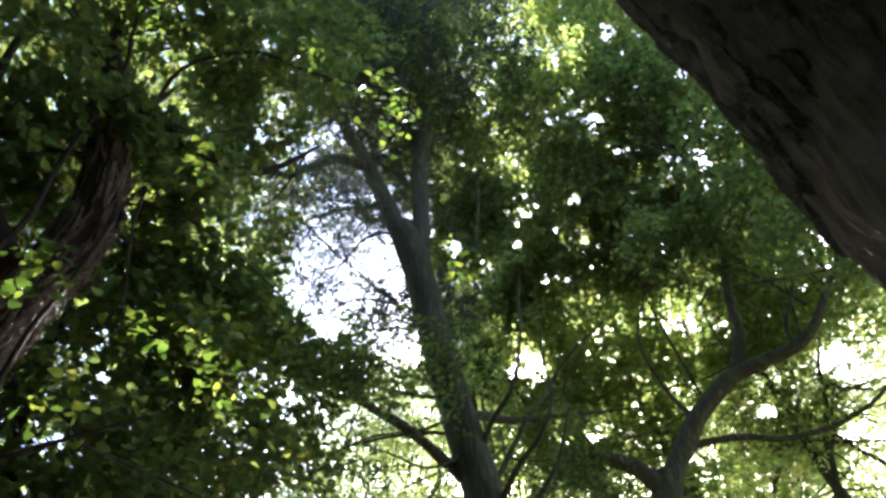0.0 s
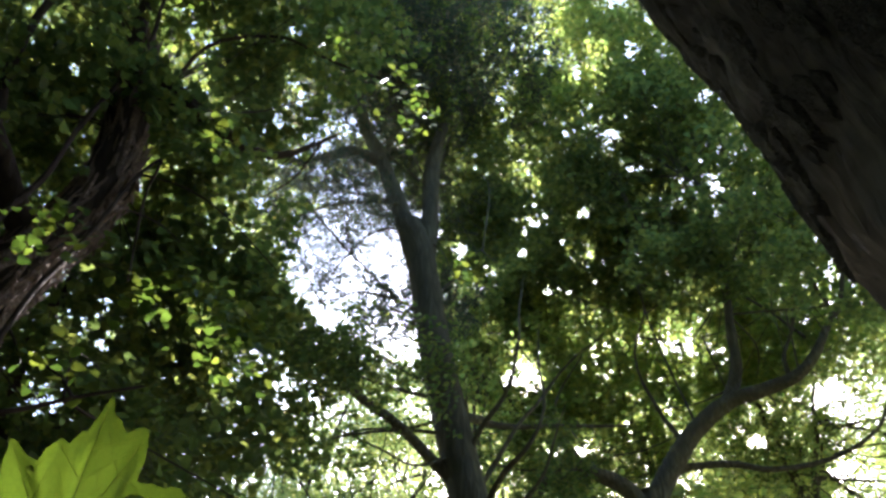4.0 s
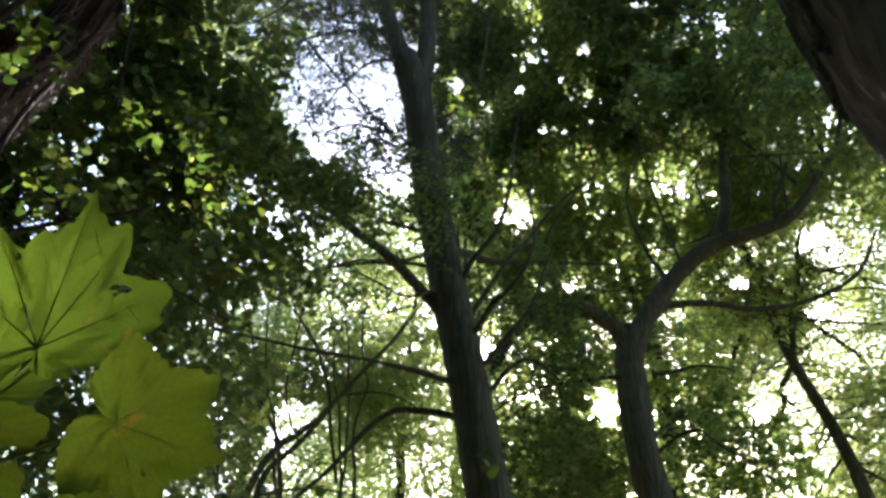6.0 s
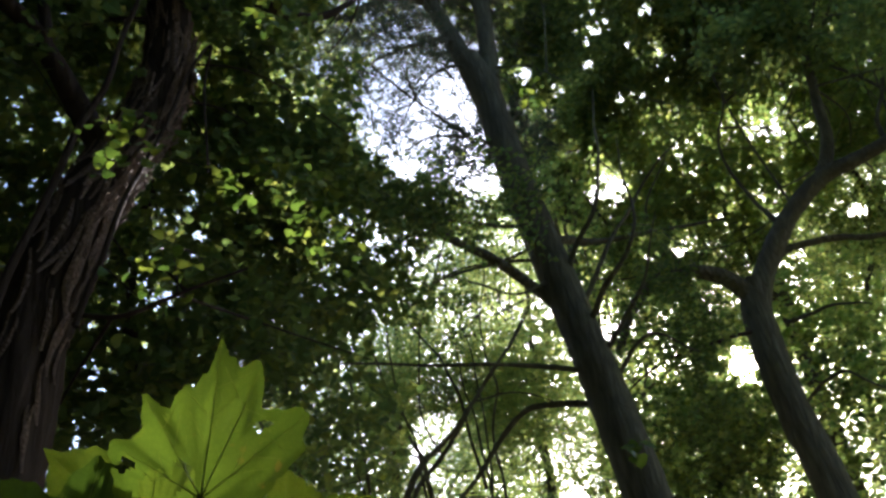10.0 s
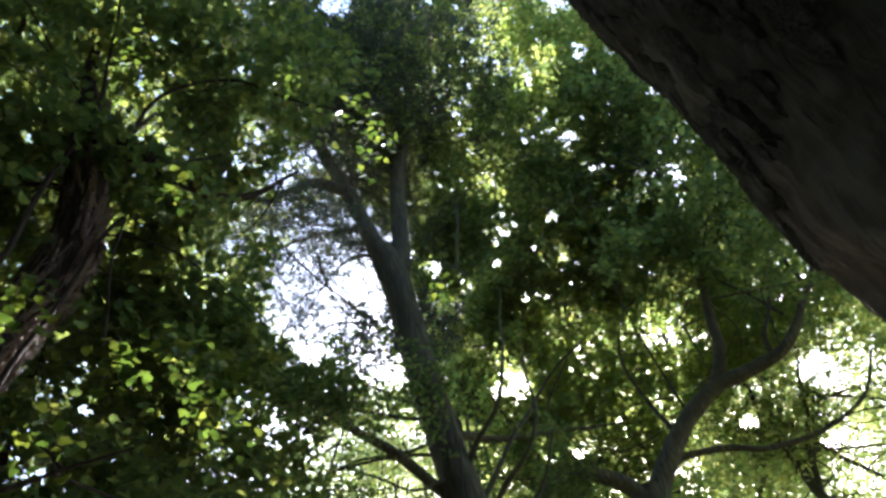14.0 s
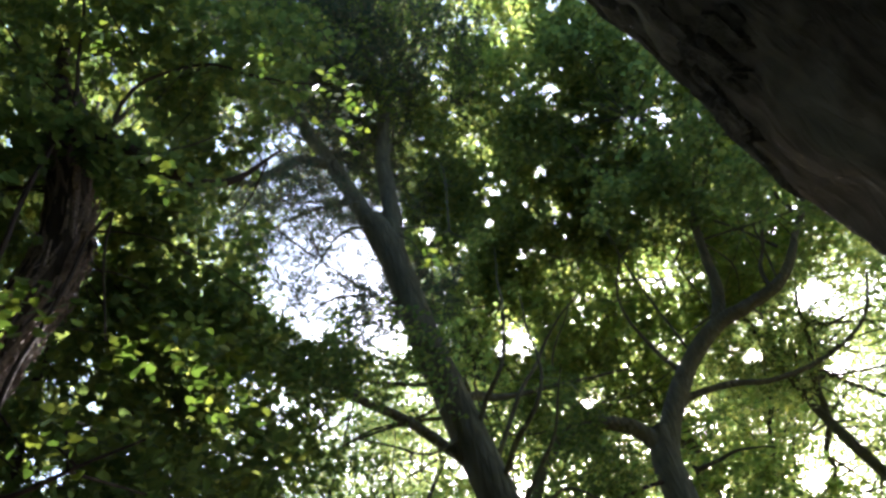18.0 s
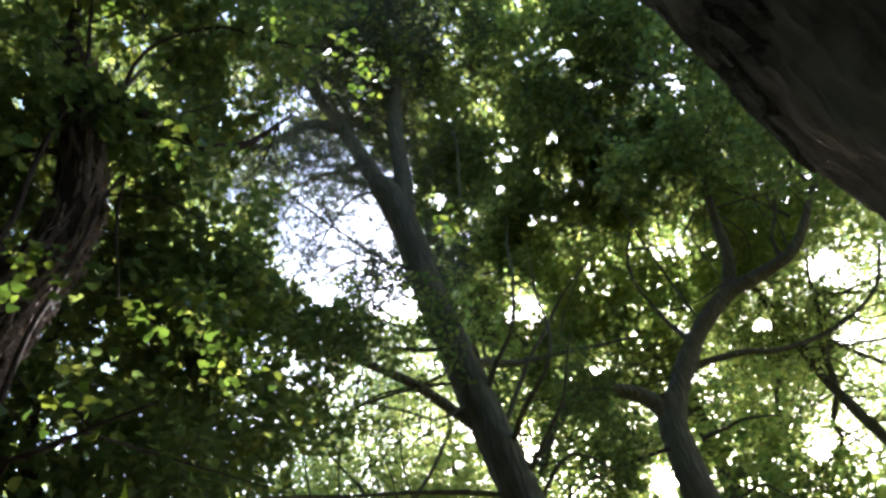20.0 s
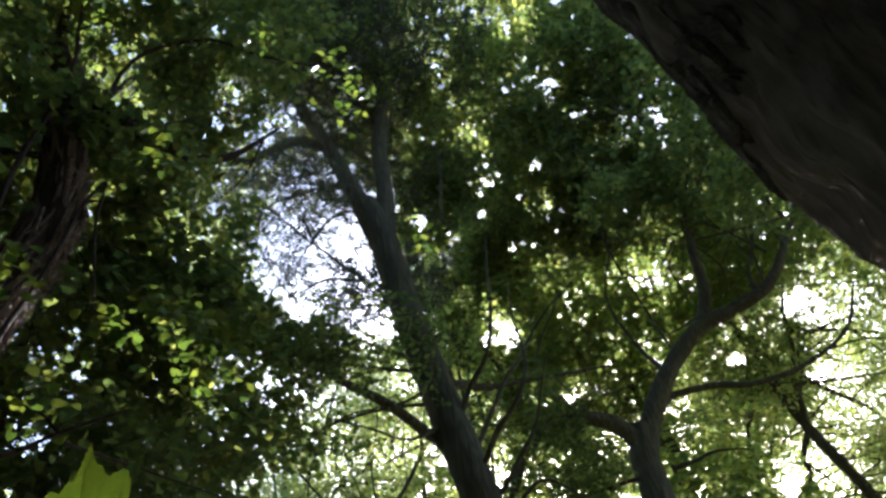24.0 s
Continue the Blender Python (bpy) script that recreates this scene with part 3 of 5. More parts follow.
crown(tall, "lower_foliage", [(at(-1, 38.0, 7.6), (0.9, 0.7, 0.42)), (at(-4, 34, 7.4), (1.2, 0.9, 0.6)), (at(-9, 36, 7.2), (0.9, 0.8, 0.6)), (at(10, 31, 9.2), (0.9, 0.6, 0.6)), (at(12, 26, 9.3), (0.8, 0.6, 0.7))],
      1500, 14, 0.075, BLADE, LINDEN, 0.4, -0.2, 1.0)

# ---- the second tree, forked low, with an arching limb ----
fork = thing("forked_tree", at(18.9, -9.1, 10.0), "dark-barked broadleaf tree forking into arching limbs", "tree")
stem("trunk", [at(19.2, -9.6, 10), at(18.9, 3, 10), at(18.7, 14.1, 10), at(18.0, 20.3, 10), at(17.9, 25.3, 10), at(18.4, 28.0, 10)], 0.215, 0.18, BARK_GREY, fork, "", 24, 14, 0.06, 0.05, 0.15)
_, k2 = stem("limb", [at(18.0, 26.0, 10), at(19.5, 28.5, 10), at(22.2, 31.0, 10), at(25.2, 32.5, 10), at(27.8, 32.7, 10), at(30.5, 33.0, 10), at(32.2, 33.9, 10), at(33.7, 35.2, 10), at(35.4, 36.6, 10), at(37.5, 40.0, 10)], 0.15, 0.02, BARK_GREY, fork, "", 16, 10, 0.08)
_, k3 = stem("limb", [at(24.8, 32.2, 10), at(26.0, 33.3, 10), at(26.8, 34.8, 9.9), at(27.1, 36.5, 9.8), at(27.7, 39.0, 9.7), at(28.3, 42, 9.7), at(28.6, 46, 9.6)], 0.10, 0.035, BARK_GREY, fork, "", 12, 8, 0.1)
_, k4 = stem("limb", [at(18.3, 26.6, 10), at(16.9, 28.6, 9.8), at(14.5, 29.8, 9.6), at(12.2, 29.8, 9.4), at(9.8, 28.4, 9.2), at(8.2, 26, 9.0)], 0.12, 0.05, BARK_GREY, fork, "", 14, 8, 0.09)
_, k5 = stem("limb", [at(20.0, 28.6, 10), at(21.3, 29.2, 10.1), at(24.4, 28.9, 10.2), at(26.9, 28.1, 10.3), at(30.5, 27.9, 10.4), at(34.0, 28.8, 10.4), at(36, 31, 10.4)], 0.055, 0.016, BARK_GREY, fork, "", 12, 8, 0.1)
stem("branch", [at(17.4, 25.1, 9.9), at(14.2, 25.1, 9.4), at(11.4, 24.8, 9.2), at(8.1, 23.3, 9.0)], 0.03, 0.01, BARK_BROWN, fork, "bare reddish twig in the light", 8, 8, 0.1, wobble=0.05)
fl = [k2, k3, k4, k5]
for a0, e0, a1, e1, a2, e2, r in ((30.0, 33.1, 31.5, 37.0, 35.0, 42.0, 0.035), (27.0, 40, 23.5, 44, 20.5, 48, 0.03), (21.5, 30.6, 20.0, 35, 21.5, 41.0, 0.035), (34.5, 36, 32.0, 42, 27.5, 47, 0.03),
                                  (14.5, 29.8, 13.0, 33.0, 15.0, 37.5, 0.03), (19.5, 25, 22.0, 25.5, 25.0, 24.0, 0.03), (18.5, 20, 21.5, 21.0, 24.0, 19.5, 0.025), (32, 35, 27, 40.5, 22, 43, 0.025)):
    _, ln = stem("branch", [at(a0, e0, 10), at(a1, e1, 9.8), at(a2, e2, 9.4)], r, 0.008, BARK_GREY, fork, "", 8, 8, 0.1, wobble=0.2)
    fl.append(ln)
NODES2 = [p for ln in fl for p in ln[4:]]
b2 = [(at(24, 44, 10.8), (2.4, 1.6, 1.5)), (at(17, 45, 10.8), (2.2, 1.6, 1.5)), (at(28, 48, 10.2), (2.3, 1.6, 1.5)), (at(38, 44, 9.8), (2.0, 1.6, 1.5)), (at(20, 51, 9.8), (2.5, 1.8, 1.5)),
      (at(33, 51, 9.4), (1.9, 1.5, 1.4)), (at(30, 56, 9.0), (2.0, 1.5, 1.4)), (at(14, 50, 10.4), (1.5, 1.3, 1.3))]
b2low = [(at(31, 39, 11.6), (2.2, 0.9, 1.2)), (at(14, 37, 11.8), (1.9, 0.9, 1.2)), (at(22, 37, 11.8), (2.2, 0.9, 1.2)), (at(40, 35, 11.0), (1.7, 1.0, 1.3)), (at(27, 36, 11.9), (1.7, 0.8, 0.8)), (at(20, 33.5, 12.0), (1.5, 0.8, 0.9)), (at(25, 33.5, 12.0), (1.2, 0.8, 0.7)), (at(33, 35, 11.6), (1.2, 0.8, 0.7)), (at(12.5, 33.5, 12.0), (1.2, 0.8, 0.8))]
boughs(fork, NODES2, b2 + b2low, 100, 0.018, BARK_GREY)
crown(fork, "crown", b2, 5000, 14, 0.092, HEART, CANOPY, 0.5, -0.10, 0.9)
crown(fork, "front_foliage", [(at(31, 42, 9.0), (1.3, 0.7, 0.7)), (at(26, 41.5, 9.2), (1.0, 0.6, 0.6)), (at(36, 38, 9.0), (1.0, 0.6, 0.6))], 900, 14, 0.085, HEART, CANOPY, 0.45, -0.05, 1.1)
crown(fork, "lower_crown", b2low, 2300, 14, 0.085, HEART, LIT_CANOPY, 0.5, -0.40, 1.0)
crown(fork, "sunlit_foliage", [(at(21, 58, 8.6), (0.6, 0.5, 0.6)), (at(21.7, 54, 9.0), (0.6, 0.5, 0.6)), (at(16.8, 54.5, 9.2), (0.4, 0.4, 0.7)), (at(25, 57, 8.4), (0.4, 0.4, 0.5))], 330, 14, 0.085, HEART, LIT_CANOPY, 0.45, -0.1, 1.1)
crown(fork, "middle_crown", [(at(11.5, 41.2, 11.4), (1.2, 0.8, 0.7)), (at(17.5, 41.2, 11.4), (1.4, 0.8, 0.8)), (at(24, 40.6, 11.4), (1.4, 0.8, 0.7)), (at(20.5, 43.6, 11.0), (1.3, 0.8, 0.6))], 1500, 14, 0.085, HEART, CANOPY, 0.5, -0.2, 1.1)
b2b = [(at(13, 27.6, 10.8), (1.1, 0.7, 0.5)), (at(13.5, 20.5, 11.2), (1.1, 0.8, 0.9)), (at(22.5, 25.5, 11.2), (1.1, 0.8, 0.8)), (at(23.5, 18.5, 11.2), (1.3, 0.9, 1.0)), (at(13, 14, 11.4), (1.4, 1.0, 0.9)), (at(24, 13, 11.5), (1.6, 1.0, 0.8))]
crown(fork, "dense_foliage", [(at(13.4, 22.4, 9.6), (0.36, 0.4, 0.55))], 75, 14, 0.07, HEART, CANOPY, 0.45, -0.3, 1.4)
crown(fork, "dense_foliage", [(at(12.4, 21.5, 10.8), (1.2, 0.7, 1.2)), (at(13.2, 16.5, 11), (1.2, 0.7, 1.0)), (at(22, 20, 11.2), (1.0, 0.6, 1.1))], 900, 14, 0.075, HEART, CANOPY, 0.45, -0.2, 1.1)
# hidden clump added far behind the trunk to keep sun off the leaning trunk
b2b.append((at(18.6, 25.3, 16.0), (0.55, 0.5, 0.7)))
crown(fork, "low_foliage", b2b, 1800, 14, 0.085, HEART, LIT_CANOPY, 0.45, -0.15, 0.9)

# ---- the shaggy old tree wound with climbers ----
old = thing("vine_clad_tree", at(-33, -17.7, 5.0), "old brown tree with peeling shaggy bark wound with climbers", "tree")
_, o1 = stem("trunk", [at(-33.5, -18.5, 5.0), at(-33.6, 5, 5.0), at(-33.7, 25.6, 5.0), at(-32.9, 31.5, 5.0), at(-31.6, 36.0, 5.0), at(-29.8, 39.2, 5.0), at(-27.4, 42.8, 5.0), at(-26.1, 46.3, 5.0), at(-26.5, 49.5, 5.0), at(-27.1, 52.6, 5.0), at(-27.8, 54.0, 5.0)],
              0.27, 0.14, BARK_BROWN, old, "thick trunk with long peeling strips of brown bark", 40, 18, 0.07, 0.14, 0.2)
_, o0 = stem("limb", [at(-27.1, 52.3, 5.0), at(-27.8, 53.9, 5.0), at(-28.8, 56.6, 5.0), at(-29.1, 58.8, 5.0), at(-29, 64, 5.0)], 0.09, 0.03, BARK_BROWN, old, "", 12, 8, 0.1, wobble=0.05)
stem("limb", [at(-36.0, 45.9, 4.8), at(-37.0, 49.5, 4.9), at(-37.0, 54.0, 5.0), at(-35.5, 61, 5.2)], 0.05, 0.025, BARK_BROWN, old, "", 10, 8, 0.1, wobble=0.05)
_, o2 = stem("limb", [at(-30.0, 40.5, 5.0), at(-32.2, 42.6, 4.9), at(-35.2, 45.3, 4.8), at(-38.2, 47.3, 4.7), at(-43, 48.5, 4.6)], 0.10, 0.05, BARK_BROWN, old, "", 14, 10, 0.1)
_, o3 = stem("limb", [at(-26.9, 51.8, 5.0), at(-25.4, 52.5, 5.0), at(-21.5, 51.7, 5.0), at(-17.7, 50.9, 5.1), at(-14.5, 50.1, 5.2), at(-11, 50.4, 5.3), at(-6.5, 52.0, 5.4)], 0.13, 0.012, BARK_BROWN, old, "", 14, 10, 0.12)
stem("climber", [at(-35.5, -18, 4.8), at(-35.8, 5, 4.75), at(-35.9, 25, 4.74), at(-35.0, 34, 4.74), at(-33.0, 41.0, 4.75), at(-30.9, 44.8, 4.75), at(-28.7, 51.0, 4.75), at(-27.1, 55.5, 4.8), at(-28.1, 61, 4.8)], 0.035, 0.015, BARK_BROWN, old, "ropy climbing stem round the trunk", 9, 10, 0.12, wobble=0.05)
stem("climber", [at(-30.5, 30, 4.72), at(-29.0, 36, 4.7), at(-26.8, 41, 4.72), at(-24.6, 45.5, 4.8), at(-22.5, 48, 4.85), at(-22.8, 44, 4.75), at(-22.0, 40, 4.7)], 0.022, 0.008, BARK_BROWN, old, "", 8, 10, 0.12, wobble=0.06)
_, o6 = stem("branch", [at(-31.5, 30.6, 4.9), at(-27.5, 31.0, 4.7), at(-23.0, 33.0, 4.6), at(-18.5, 34.5, 4.6)], 0.02, 0.008, BARK_BROWN, old, "", 8, 8, 0.1, wobble=0.08)
_, o7 = stem("branch", [at(-27.0, 45, 5.0), at(-22.0, 55.0, 5.0), at(-14.0, 57.5, 5.1), at(-7.0, 56.5, 5.2), at(1.5, 55.5, 5.3)], 0.025, 0.008, BARK_BROWN, old, "", 8, 8, 0.1, wobble=0.1)
NODES3 = [p for ln in (o0, o2, o3, o6, o7, o1[60:]) for p in ln[3:]]
b3 = [(at(-24, 47.5, 5.6), (1.2, 1.0, 0.9)), (at(-33, 50, 5.4), (1.3, 1.1, 1.0)), (at(-18, 43, 6.0), (1.0, 0.9, 0.8)), (at(-22, 57, 5.4), (1.3, 1.1, 0.9)), (at(-35, 57, 5.2), (1.4, 1.2, 1.0)), (at(-13, 57, 5.4), (1.0, 0.9, 0.8)),
      (at(-15, 38, 6.2), (0.9, 0.9, 0.7)), (at(-22, 36, 5.8), (1.0, 0.9, 0.8)), (at(-40, 46, 5.2), (1.1, 1.0, 1.0)), (at(-15, 51.5, 6.0), (0.7, 0.7, 0.6)), (at(-17, 30.5, 6.0), (1.1, 0.9, 0.6)), (at(-27, 30, 5.8), (1.1, 0.9, 0.7)), (at(-35, 34, 5.8), (0.9, 0.8, 0.7)), (at(-41, 33, 5.8), (1.0, 0.9, 0.8)), (at(-7, 58.5, 5.6), (0.9, 0.8, 0.6)), (at(-16.5, 46.5, 5.8), (0.8, 0.8, 0.7))]
boughs(old, NODES3, b3, 75, 0.013, BARK_BROWN)
crown(old, "crown", b3, 4500, 12, 0.090, HEART, LINDEN, 0.40, -0.10, 1.1)
b3b = [(at(-27, 24, 6.4), (1.3, 1.0, 0.7)), (at(-18, 24, 6.6), (1.2, 1.0, 0.7)), (at(-34, 22, 6.2), (1.2, 1.0, 1.0)), (at(-24, 17, 7.0), (1.5, 1.2, 0.7)), (at(-14, 31.5, 7.0), (1.2, 0.9, 0.5))]
crown(old, "low_foliage", b3b, 2000, 12, 0.09, HEART, LINDEN, 0.4, -0.2, 1.0)

# ---- a dark forked tree behind it ----
dim = thing("forked_tree", at(-24.0, -12.4, 7.3), "dark-stemmed broadleaf tree forking low behind the vine-clad tree", "tree")
stem("trunk", [at(-23.6, -13.2, 7.3), at(-24.2, 5, 7.3), at(-24.9, 18, 7.3), at(-25.2, 23.9, 7.3), at(-25.7, 26.6, 7.3), at(-26.0, 28.0, 7.3)], 0.17, 0.15, BARK_BROWN, dim, "", 20, 12, 0.08, 0.06, 0.1)
_, d2 = stem("limb", [at(-25.8, 26.8, 7.3), at(-26.6, 29.0, 7.3), at(-27.3, 31.5, 7.2), at(-27.2, 36, 7.0), at(-25.5, 41, 6.9)], 0.10, 0.04, BARK_BROWN, dim, "", 12, 8, 0.1, wobble=0.06)
_, d3 = stem("limb", [at(-25.7, 26.6, 7.3), at(-24.3, 29.0, 7.2), at(-23.4, 31.8, 7.1), at(-20.0, 36, 7.0), at(-17, 40, 7.0)], 0.09, 0.03, BARK_BROWN, dim, "", 12, 8, 0.1, wobble=0.06)
_, d4 = stem("limb", [at(-25.2, 23.6, 7.3), at(-28, 24.8, 7.2), at(-31, 25.2, 7.1), at(-34, 25.9, 7.0)], 0.045, 0.015, BARK_BROWN, dim, "", 10, 8, 0.1, wobble=0.06)
bd = [(at(-22, 34, 7.6), (1.1, 0.9, 0.7)), (at(-14, 36.5, 7.4), (1.0, 0.8, 0.6)), (at(-13, 33, 7.6), (0.9, 0.8, 0.5)), (at(-20, 28, 7.6), (1.0, 0.8, 0.6)), (at(-16, 40, 7.2), (0.8, 0.7, 0.6)), (at(-34, 35, 7.2), (0.9, 0.8, 0.7))]
boughs(dim, d2[4:] + d3[4:] + d4[4:], bd, 40, 0.014, BARK_BROWN)
crown(dim, "crown", bd, 2200, 12, 0.075, HEART, LINDEN, 0.40, -0.15, 1.1)

# ---- the great leaning trunk close by ----
near = thing("leaning_trunk", (1.83, 0.81, 0.0), "massive dark leaning tree trunk close overhead", "tree")
NEAR_C = [at(66, -41, 2.0), at(63, 0, 1.95), at(57, 20, 1.92), at(52.0, 32.8, 1.9), at(48.9, 38.2, 1.9), at(47.6, 42.5, 1.9), at(46.1, 47.2, 1.9), at(44.7, 51.4, 1.9),
          at(42.1, 55.5, 1.9), at(40.0, 59.0, 1.9), at(36, 65, 1.9), at(30, 71, 2.0)]
_, nl = stem("trunk", NEAR_C, 0.46, 0.36, BARK_NEAR, near, "", 128, 24, 0.05, 0.07, 0.12)


def frames_of(line):
    """Place, way, and two cross directions at each step of a stem's line."""
    out, side, n = [], Vector((1, 0.3, 0.1)), len(line)
    for i, p in enumerate(line):
        d = (line[min(i + 1, n - 1)] - line[max(i - 1, 0)]).normalized()
        side = (side - d * side.dot(d)).normalized()
        out.append((p, d, side.copy(), d.cross(side)))
    return out


def plate_mesh(name, seed, material):
    """An irregular slab of bark, 1 long, lying on the xy plane."""
    r = random.Random(seed)
    bm = bmesh.new()
    n = 8
    foot, head = [], []
    for k in range(n):
        a = 2 * math.pi * k / n + r.uniform(-0.2, 0.2)
        x, y = math.cos(a) * 0.15 * r.uniform(0.75, 1.25), math.sin(a) * 0.5 * r.uniform(0.8, 1.1)
        foot.append(bm.verts.new((x, y, -0.06)))
        head.append(bm.verts.new((x * 0.6, y * 0.8, 0.055 * r.uniform(0.5, 1.2))))
    mid = bm.verts.new((0, 0, 0.06))
    for k in range(n):
        q = (k + 1) % n
        bm.faces.new((foot[k], foot[q], head[q], head[k]))
        bm.faces.new((head[k], head[q], mid))
    mesh = bpy.data.meshes.new(name)
    bm.to_mesh(mesh)
    bm.free()
    mesh.materials.append(material)
    return mesh


def strip_mesh(name, seed, material):
    """A long peeling strip of bark, 1 long, curling away at its ends."""
    r = random.Random(seed)
    bm = bmesh.new()
    rows = []
    n = 7
    for k in range(n):
        u = k / (n - 1)
        w = 0.035 * (0.45 + math.sin(math.pi * min(max(u, 0.06), 0.94))) * r.uniform(0.8, 1.2)
        z = 0.06 * (2 * u - 1) ** 4 + r.uniform(0, 0.01)
        x = 0.03 * math.sin(u * 4 + seed)
        rows.append([bm.verts.new((x + q * w, u - 0.5, z + dz)) for q, dz in ((-1, 0), (0, 0.016), (1, 0), (0, -0.012))])
    for a, b in zip(rows, rows[1:]):
        for k in range(4):
            bm.faces.new((a[k], a[(k + 1) % 4], b[(k + 1) % 4], b[k]))
    mesh = bpy.data.meshes.new(name)
    bm.to_mesh(mesh)
    bm.free()
    mesh.materials.append(material)
    return mesh


def bark_pieces(name, meshes, line, r0, r1, parent, count, span, facing, spread, size, sink):
    """Pieces of bark lying along a stem, on the side that faces the given way."""
    fr = frames_of(line)
    n = len(fr)
    for k in range(count):
        u = rng.uniform(*span)
        p, d, sx, sy = fr[int(u * (n - 1))]
        f = (facing - d * facing.dot(d)).normalized()
        g = d.cross(f)
        a = rng.uniform(-spread, spread)
        o = f * math.cos(a) + g * math.sin(a)
        r = r0 + (r1 - r0) * u
        y = (d + d.cross(o) * rng.normal(0, 0.12)).normalized()
        m = Matrix((y.cross(o), y, o)).transposed().to_4x4()
        ob = new(name, meshes[k % len(meshes)])
        ob.parent = parent
        ob.matrix_parent_inverse = Matrix.Translation(-Vector(parent.location))
        ob.matrix_basis = Matrix.Translation(p + o * (r * sink)) @ m @ Matrix.Scale(rng.uniform(*size), 4)


bark_pieces("bark_plate", [plate_mesh("bark_plate", 20 + k, BARK_NEAR) for k in range(6)], nl, 0.46, 0.36, near, 300, (0.42, 0.93), Vector((-1.0, -0.75, -0.25)), 1.75, (0.14, 0.34), 1.01)
bark_pieces("bark_strip", [strip_mesh("bark_strip", 3 + k, STRIP) for k in range(6)], o1, 0.27, 0.14, old, 150, (0.18, 0.97), Vector((0.45, -0.9, -0.2)), 1.5, (0.18, 0.55), 1.03)
# extra pale strips on the sunward side, for the sunlit edge
bark_pieces("bark_strip", [strip_mesh("bark_strip", 13 + k, STRIP) for k in range(6)], o1, 0.27, 0.14, old, 90, (0.30, 0.75), Vector((0.95, 0.15, 0.0)), 0.75, (0.25, 0.6), 1.07)
# unseen crown and limbs added overhead to shut sky light out of the clearing
shade_balls = [(Vector((0.2, -1.5, 9.2)), (3.6, 3.0, 1.3)), (Vector((-3.5, -1.5, 9.0)), (3.0, 2.6, 1.3)), (Vector((3.5, -1.0, 9.5)), (2.8, 2.6, 1.3))]
for e in ((-0.5, -0.6, 8.8), (2.0, -1.2, 9.2), (0.6, -2.4, 9.0), (-2.6, -1.5, 9.0)):
    stem("limb", [nl[-8], nl[-1].lerp(Vector(e), 0.5) + Vector((0, 0, 0.5)), Vector(e)], 0.12, 0.03, BARK_NEAR, near, "", 10, 8, 0.1, wobble=0.15)
crown(near, "crown", shade_balls, 4200, 14, 0.19, HEART, CANOPY, 0.7, -0.3, 0.7, twigs=False)

# ---- trees behind, closing the view ----
def wood_tree(az, d, top, r, balls, sprays, size, outline, material, lean=0.0, per=13, limbs=6, path=None, name="woodland_tree", label="slender broadleaf tree in the wood behind", cut=-0.05):
    foot = at(az, 0, d)
    foot.z = 0.0
    tr = thing(name, foot, label, "tree", "woodland trees")
    head = Vector((foot.x + lean, foot.y, top))
    pts = [foot.lerp(head, u) + Vector((0.15 * math.sin(u * 5 + az), 0.1 * math.cos(u * 4 + az), 0)) for u in (0, 0.2, 0.4, 0.6, 0.8, 1.0)]
    if path:
        pts = [at(a, e, d) for a, e in path]
    pts[0].z -= 0.15
    _, ln = stem("trunk", pts, r, r * 0.3, BARK_GREY, tr, "", 12, 8, 0.07, 0.0, r * 0.4)
    starts = ln[len(ln) // 3:]
    for i in range(limbs):
        c, rad = balls[i % len(balls)]
        s = starts[int(rng.integers(0, len(starts)))]
        e = Vector(c) + Vector(rng.normal(0, 0.4, 3)) * rad[0]
        _, bl = stem("limb", [s, s.lerp(e, 0.5) + Vector((0, 0, 0.2)), e], r * 0.4, 0.012, BARK_GREY, tr, "", 8, 7, 0.1, wobble=0.25)
        starts = starts + bl[2:]
    boughs(tr, starts, balls, 150, 0.032, BARK_GREY, 4)
    crown(tr, "crown", balls, int(sprays * 3.4), per, size * 0.70, OVAL, material, 0.55, cut, 0.6, twigs=False)
    return tr


FARB = [(at(-9, 22, 13), (2.4, 1.6, 1.5)), (at(-3, 26, 13), (2.2, 1.6, 1.3)), (at(-12, 15, 13), (2.4, 1.5, 1.3)), (at(-5, 31, 13.5), (2.0, 1.5, 1.0)), (at(-10, 10, 13), (2.6, 1.5, 1.2))]
wood_tree(-9.6, 13, 9.5, 0.13, FARB, 4600, 0.095, LOBED, BACKLIT_LEAF, 0.3, cut=-0.08)
wood_tree(-14.5, 12, 10.5, 0.10, [(at(-17, 18, 12), (2.2, 1.5, 1.5)), (at(-13, 25, 12.5), (2.0, 1.5, 1.2)), (at(-22, 24, 12), (2.0, 1.5, 1.6)), (at(-18, 10, 12), (2.4, 1.5, 1.2))], 2600, 0.095, LOBED, BACKLIT_LEAF, -0.5, cut=-0.08)
wood_tree(1, 15, 11, 0.12, [(at(2, 18, 15), (2.4, 1.8, 1.6)), (at(3, 27, 15), (2.2, 1.8, 1.5)), (at(-3, 13, 15), (2.4, 1.8, 1.3)), (at(3, 11, 15), (2.0, 1.6, 1.2)), (at(2, 34, 15), (2.0, 1.6, 1.2))], 3200, 0.10, LOBED, BACKLIT_LEAF, 0.5, cut=-0.08)
wood_tree(7.6, 14, 13, 0.12, [(at(12, 36, 13.5), (2.2, 1.7, 1.4)), (at(13, 22, 14), (1.6, 1.4, 1.6)), (at(11, 42, 13), (2.0, 1.7, 1.4)), (at(12, 14, 14), (2.0, 1.6, 1.4))], 2800, 0.10, HEART, BACKLIT_LEAF, -0.2, cut=-0.08)
